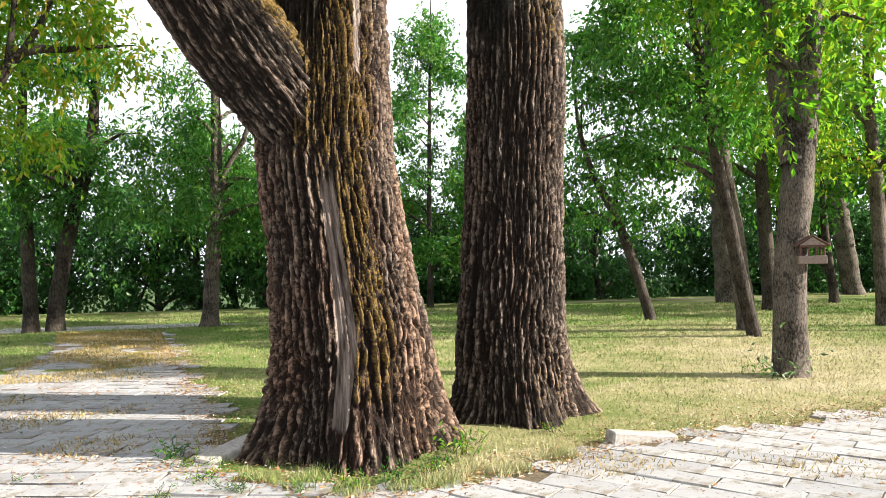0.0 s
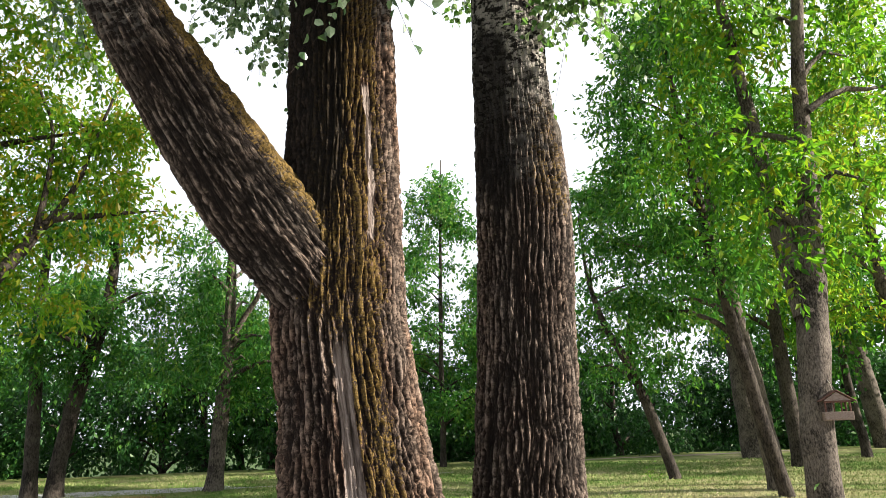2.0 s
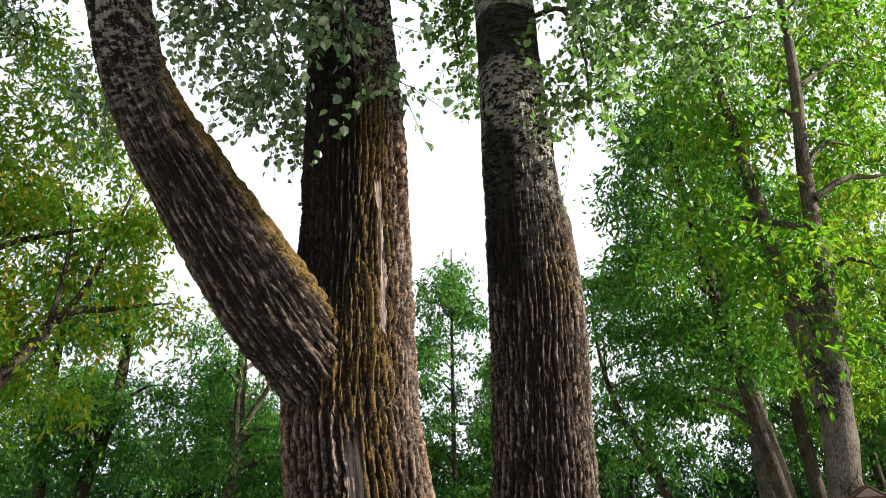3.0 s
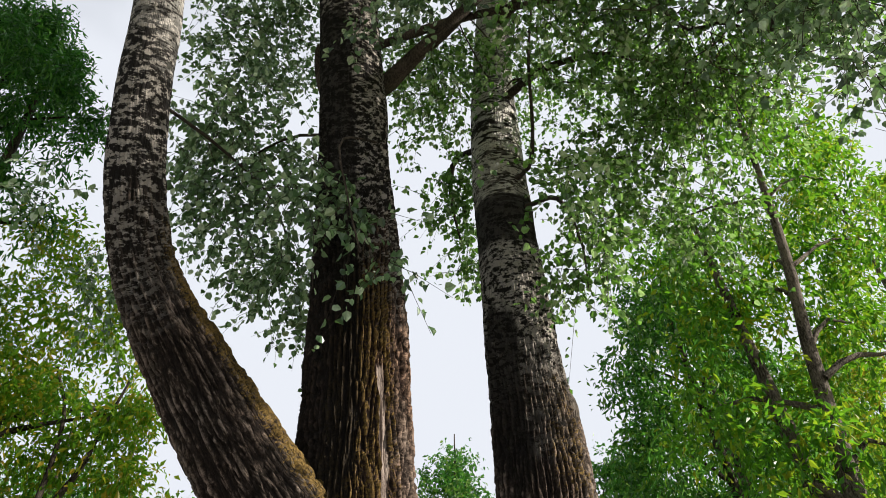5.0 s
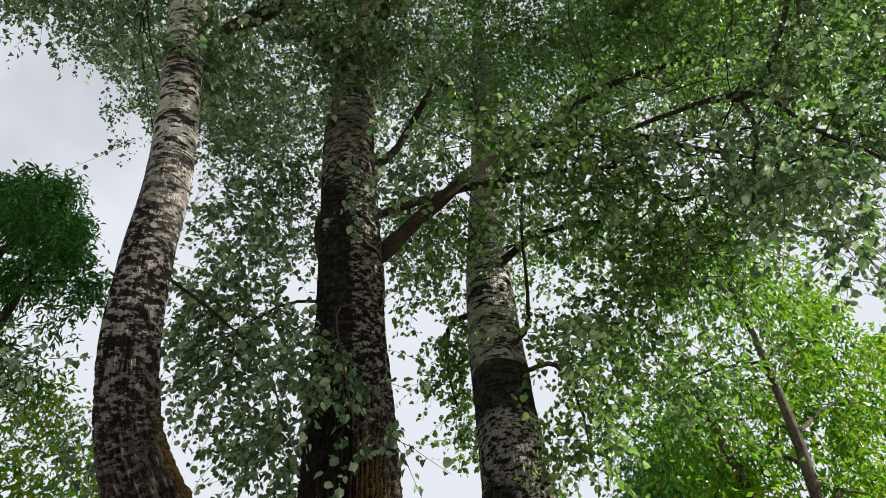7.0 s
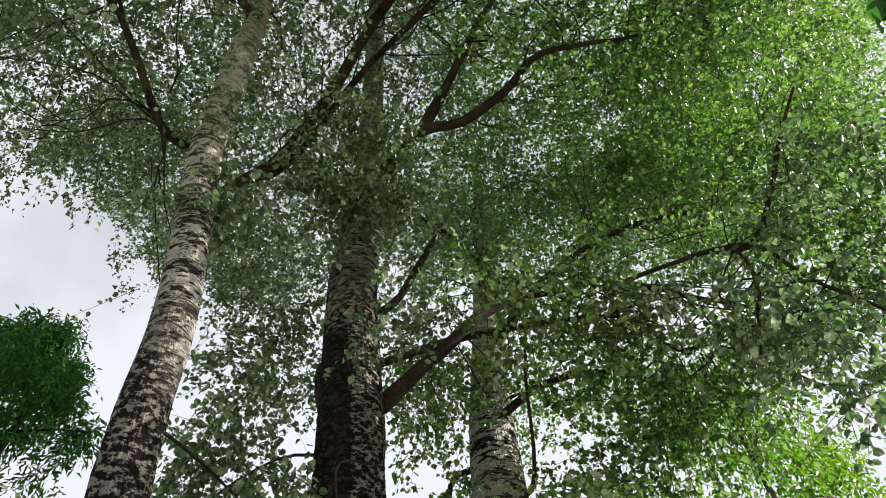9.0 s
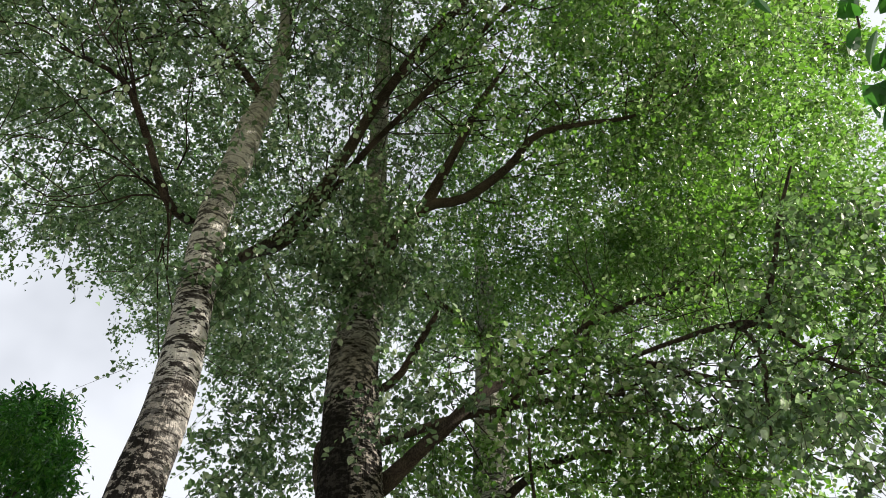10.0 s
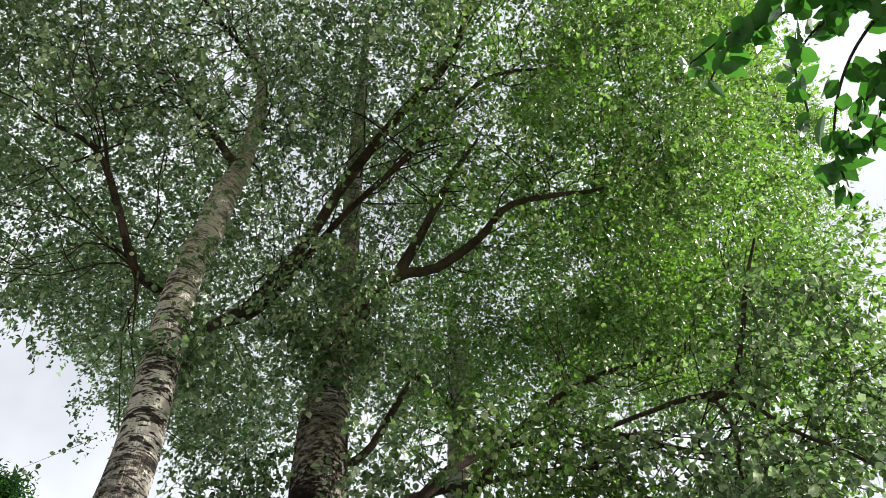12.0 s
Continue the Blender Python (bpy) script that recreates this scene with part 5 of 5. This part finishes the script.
for k, (x, y, tall, n) in enumerate(((-2.02, 5.35, 0.22, 14), (-1.85, 5.1, 0.14, 16), (-1.6, 4.75, 0.12, 22), (-1.3, 4.55, 0.12, 22), (-0.9, 4.5, 0.10, 24), (-0.55, 4.55, 0.14, 26), (-0.3, 4.65, 0.16, 24), (-0.05, 4.9, 0.14, 18), (0.12, 5.35, 0.26, 14), (0.0, 5.1, 0.14, 14), (0.25, 5.7, 0.12, 10), (0.95, 5.95, 0.12, 10), (-2.9, 4.9, 0.10, 8), (-3.6, 5.3, 0.08, 8), (-1.75, 4.4, 0.10, 14))):
    weed(x, y, tall, n, 200 + k, LIME_LEAF if k % 3 else GREEN_LEAF, "low green weed tuft growing by the poplar roots")
weed(4.05, 8.33, 0.62, 7, 230, POPLAR_LEAF, "leafy sapling shoot beside the feeder tree", "sapling")
weed(3.75, 8.6, 0.42, 6, 231, LIME_LEAF, "thin sapling shoots on the lawn", "sapling")
weed(4.5, 17.0, 0.5, 7, 232, LIME_LEAF, "thin sapling shoots on the lawn", "sapling")


def scatter(rng, count, x0, x1, y0, y1, test, power=1.0):
    x = rng.uniform(x0, x1, count)
    y = y0 + (y1 - y0) * rng.random(count) ** power
    ok = test(x, y)
    return x[ok], y[ok]


def lawn_blades():
    rng = np.random.default_rng(21)
    x, y = scatter(rng, 215000, -14, 16, 4.3, 24, lambda a, b: ~paved(a, b, -0.03) & (np.abs(a) < 2.5 + 0.72 * b), 1.7)
    h = rng.uniform(0.012, 0.040, len(x)) * (0.75 + 0.045 * y)
    wide = 0.003 * (0.6 + 0.16 * y)
    wide = wide * smooth(y, 0, 9)
    a = rng.uniform(0, 2 * math.pi, len(x))
    lean = rng.normal(0, 0.55, (len(x), 2)) * h[:, None]
    z = land(x, y)
    p = np.stack([x, y, z], 1)
    d = np.stack([np.cos(a) * wide, np.sin(a) * wide, np.zeros(len(x))], 1)
    tip = p + np.stack([lean[:, 0], lean[:, 1], h], 1)
    v = np.stack([p - d, p + d, tip], 1).reshape(-1, 3)
    f = np.arange(len(v)).reshape(-1, 3)
    tagged(new("grass", mesh_np("grass", v, f, BLADES, None, False)), "short dry yellow-green grass of the lawn", "grass", kind="stuff")
    # grass creeping over the old side path and out of the joints
    x, y = scatter(rng, 200000, -11, 4, 4.0, 17, lambda a, b: paved(a, b) & (np.abs(a) < 1.0 + 0.7 * b), 1.0)
    clump = np.array([noise.noise(Vector((q * 0.9, w * 0.9, 3.0))) for q, w in zip(x, y)]) + 0.35 * smooth(y, 8, 13) + 0.25 * rng.random(len(x))
    far_keep = clump > 0.30
    x, y = x[far_keep], y[far_keep]
    h = rng.uniform(0.01, 0.045, len(x)) * (0.7 + 0.03 * y)
    p = np.stack([x, y, np.full(len(x), 0.02)], 1)
    a = rng.uniform(0, 2 * math.pi, len(x))
    d = np.stack([np.cos(a), np.sin(a), 0 * a], 1) * (0.0035 * (0.6 + 0.16 * y))[:, None]
    tip = p + np.stack([rng.normal(0, 0.5, len(x)) * h, rng.normal(0, 0.5, len(x)) * h, h], 1)
    v = np.stack([p - d, p + d, tip], 1).reshape(-1, 3)
    tagged(new("path_grass", mesh_np("path_grass", v, np.arange(len(v)).reshape(-1, 3), DRY_BLADES, None, False)), "dry grass creeping over the paved path", "grass", kind="stuff")
    # taller tufts along the lawn's edge and round the roots
    x = rng.uniform(-1.7, 7.0, 9000)
    x = np.where(rng.random(9000) < 0.6, rng.uniform(-1.7, 1.0, 9000), x)
    y = front_edge(x) + np.abs(rng.normal(0, 0.26, 9000)) - 0.05
    tuft = np.array([noise.noise(Vector((q * 3.1, w * 3.1, 9.0))) for q, w in zip(x, y)]) > -0.05
    x, y = x[tuft], y[tuft]
    h = rng.uniform(0.03, 0.11, len(x)) * np.where(x < 1.0, 1.0, 0.6)
    a = rng.uniform(0, 2 * math.pi, len(x))
    p = np.stack([x, y, land(x, y)], 1)
    d = np.stack([np.cos(a), np.sin(a), 0 * a], 1) * 0.003
    tip = p + np.stack([rng.normal(0, 0.5, len(x)) * h, rng.normal(0, 0.5, len(x)) * h, h], 1)
    v = np.stack([p - d, p + d, tip], 1).reshape(-1, 3)
    tagged(new("edge_grass", mesh_np("edge_grass", v, np.arange(len(v)).reshape(-1, 3), BLADES, None, False)), "straggly taller grass along the lawn's edge", "grass", kind="stuff")


lawn_blades()


def litter():
    rng = np.random.default_rng(33)
    x, y = scatter(rng, 16000, -9, 9, 3.6, 14, lambda a, b: np.abs(a) < 2.5 + 0.7 * b, 1.4)
    edge = np.abs(y - front_edge(x) - 0.15)
    keep = rng.random(len(x)) < np.where(edge < 0.4, 0.9, np.where(paved(x, y) & (x < -1), 0.34, 0.16))
    x, y = x[keep], y[keep]
    ex = rng.uniform(-2.2, 8, 3400)
    ey = front_edge(ex) + np.abs(rng.normal(0.0, 0.42, 3400)) - 0.12
    py = rng.uniform(5.8, 15, 2600)
    px = np.interp(py, [q[1] for q in SIDE_R], [q[0] for q in SIDE_R]) + rng.normal(0, 0.2, 2600)
    mx = np.repeat(rng.uniform(-6, -2, 48), 90) + rng.normal(0, 0.26, 4320)
    my = np.repeat(rng.uniform(4.4, 13, 48), 90) + rng.normal(0, 0.14, 4320)
    x, y = np.concatenate([x, ex, px, mx]), np.concatenate([y, ey, py, my])
    p = np.stack([x, y, land(x, y) + np.where(paved(x, y), 0.026, 0.022)], 1)
    way = unit(np.stack([rng.normal(0, 1, len(x)), rng.normal(0, 1, len(x)), rng.normal(0, 0.12, len(x))], 1))
    normal = unit(rng.normal(0, 0.25, (len(x), 3)) + np.array((0, 0, 1)))
    size = rng.uniform(0.018, 0.042, len(x))
    tagged(new("leaf_litter", leaf_mesh("leaf_litter", p, way, normal, size, size * 0.6, LITTER, False, (0, 0, 0))), "fallen brown and pale dry leaves on the ground", "leaf litter", kind="stuff")


litter()


# ---- paving stones ----
def paving():
    rng = np.random.default_rng(44)
    L, W, gap = 0.50, 0.25, 0.009

    def slab_mesh(seed):
        r = np.random.default_rng(seed)
        bm = bmesh.new()
        box(bm, 0, 0, 0, L - gap, W - gap, 0.05, None, 0.007)
        for v in bm.verts:
            v.co.z += 0.003 * r.normal()
            v.co.x += 0.007 * r.normal()
            v.co.y += 0.006 * r.normal()
        me = bpy.data.meshes.new("paving_stone")
        bm.to_mesh(me)
        bm.free()
        me.materials.append(SLAB)
        return me

    shapes = [slab_mesh(k) for k in range(6)]
    places = []
    for left in (True, False):
        turn = radians(-3 if left else -38)
        for i in range(-40, 60):
            for j in range(-60, 90):
                a, b = (i + 0.5 * (j % 2) + 0.13 * math.sin(j * 2.7)) * L, j * W
                x, y = a * math.cos(turn) - b * math.sin(turn), a * math.sin(turn) + b * math.cos(turn) + 3.0
                if (x < -0.9) != left or y < -4.0 or y > 16.5 or abs(x) > 7.0 + 0.45 * max(0.0, y - 4):
                    continue
                if paved(np.array(x), np.array(y), -0.06):
                    places.append((x, y, turn))
    places.sort(key=lambda p: math.hypot(0.6 * p[0], p[1] - 4.7))
    verts, faces, total = [], [], 0
    for k, (x, y, turn) in enumerate(places):
        if y > 9 and rng.random() < smooth(np.array(y), 9, 15) * 0.5:
            continue
        m = pose(x, y, -0.004 + rng.normal(0, 0.002), rng.normal(0, 0.45), rng.normal(0, 0.45), math.degrees(turn) + rng.normal(0, 1.3))
        me = shapes[k % 6]
        if k < 300:
            ob = child("paving_stone", me, pavement)
            ob.matrix_local = m
        else:
            verts.append(np.array([m @ v.co for v in me.vertices]))
            faces += [tuple(total + i for i in p.vertices) for p in me.polygons]
            total += len(me.vertices)
    rest = bpy.data.meshes.new("paving_stones")
    rest.from_pydata(np.concatenate(verts).tolist(), [], faces)
    rest.materials.append(SLAB)
    tagged(child("paving_stones", rest, pavement), kind="stuff")


paving()
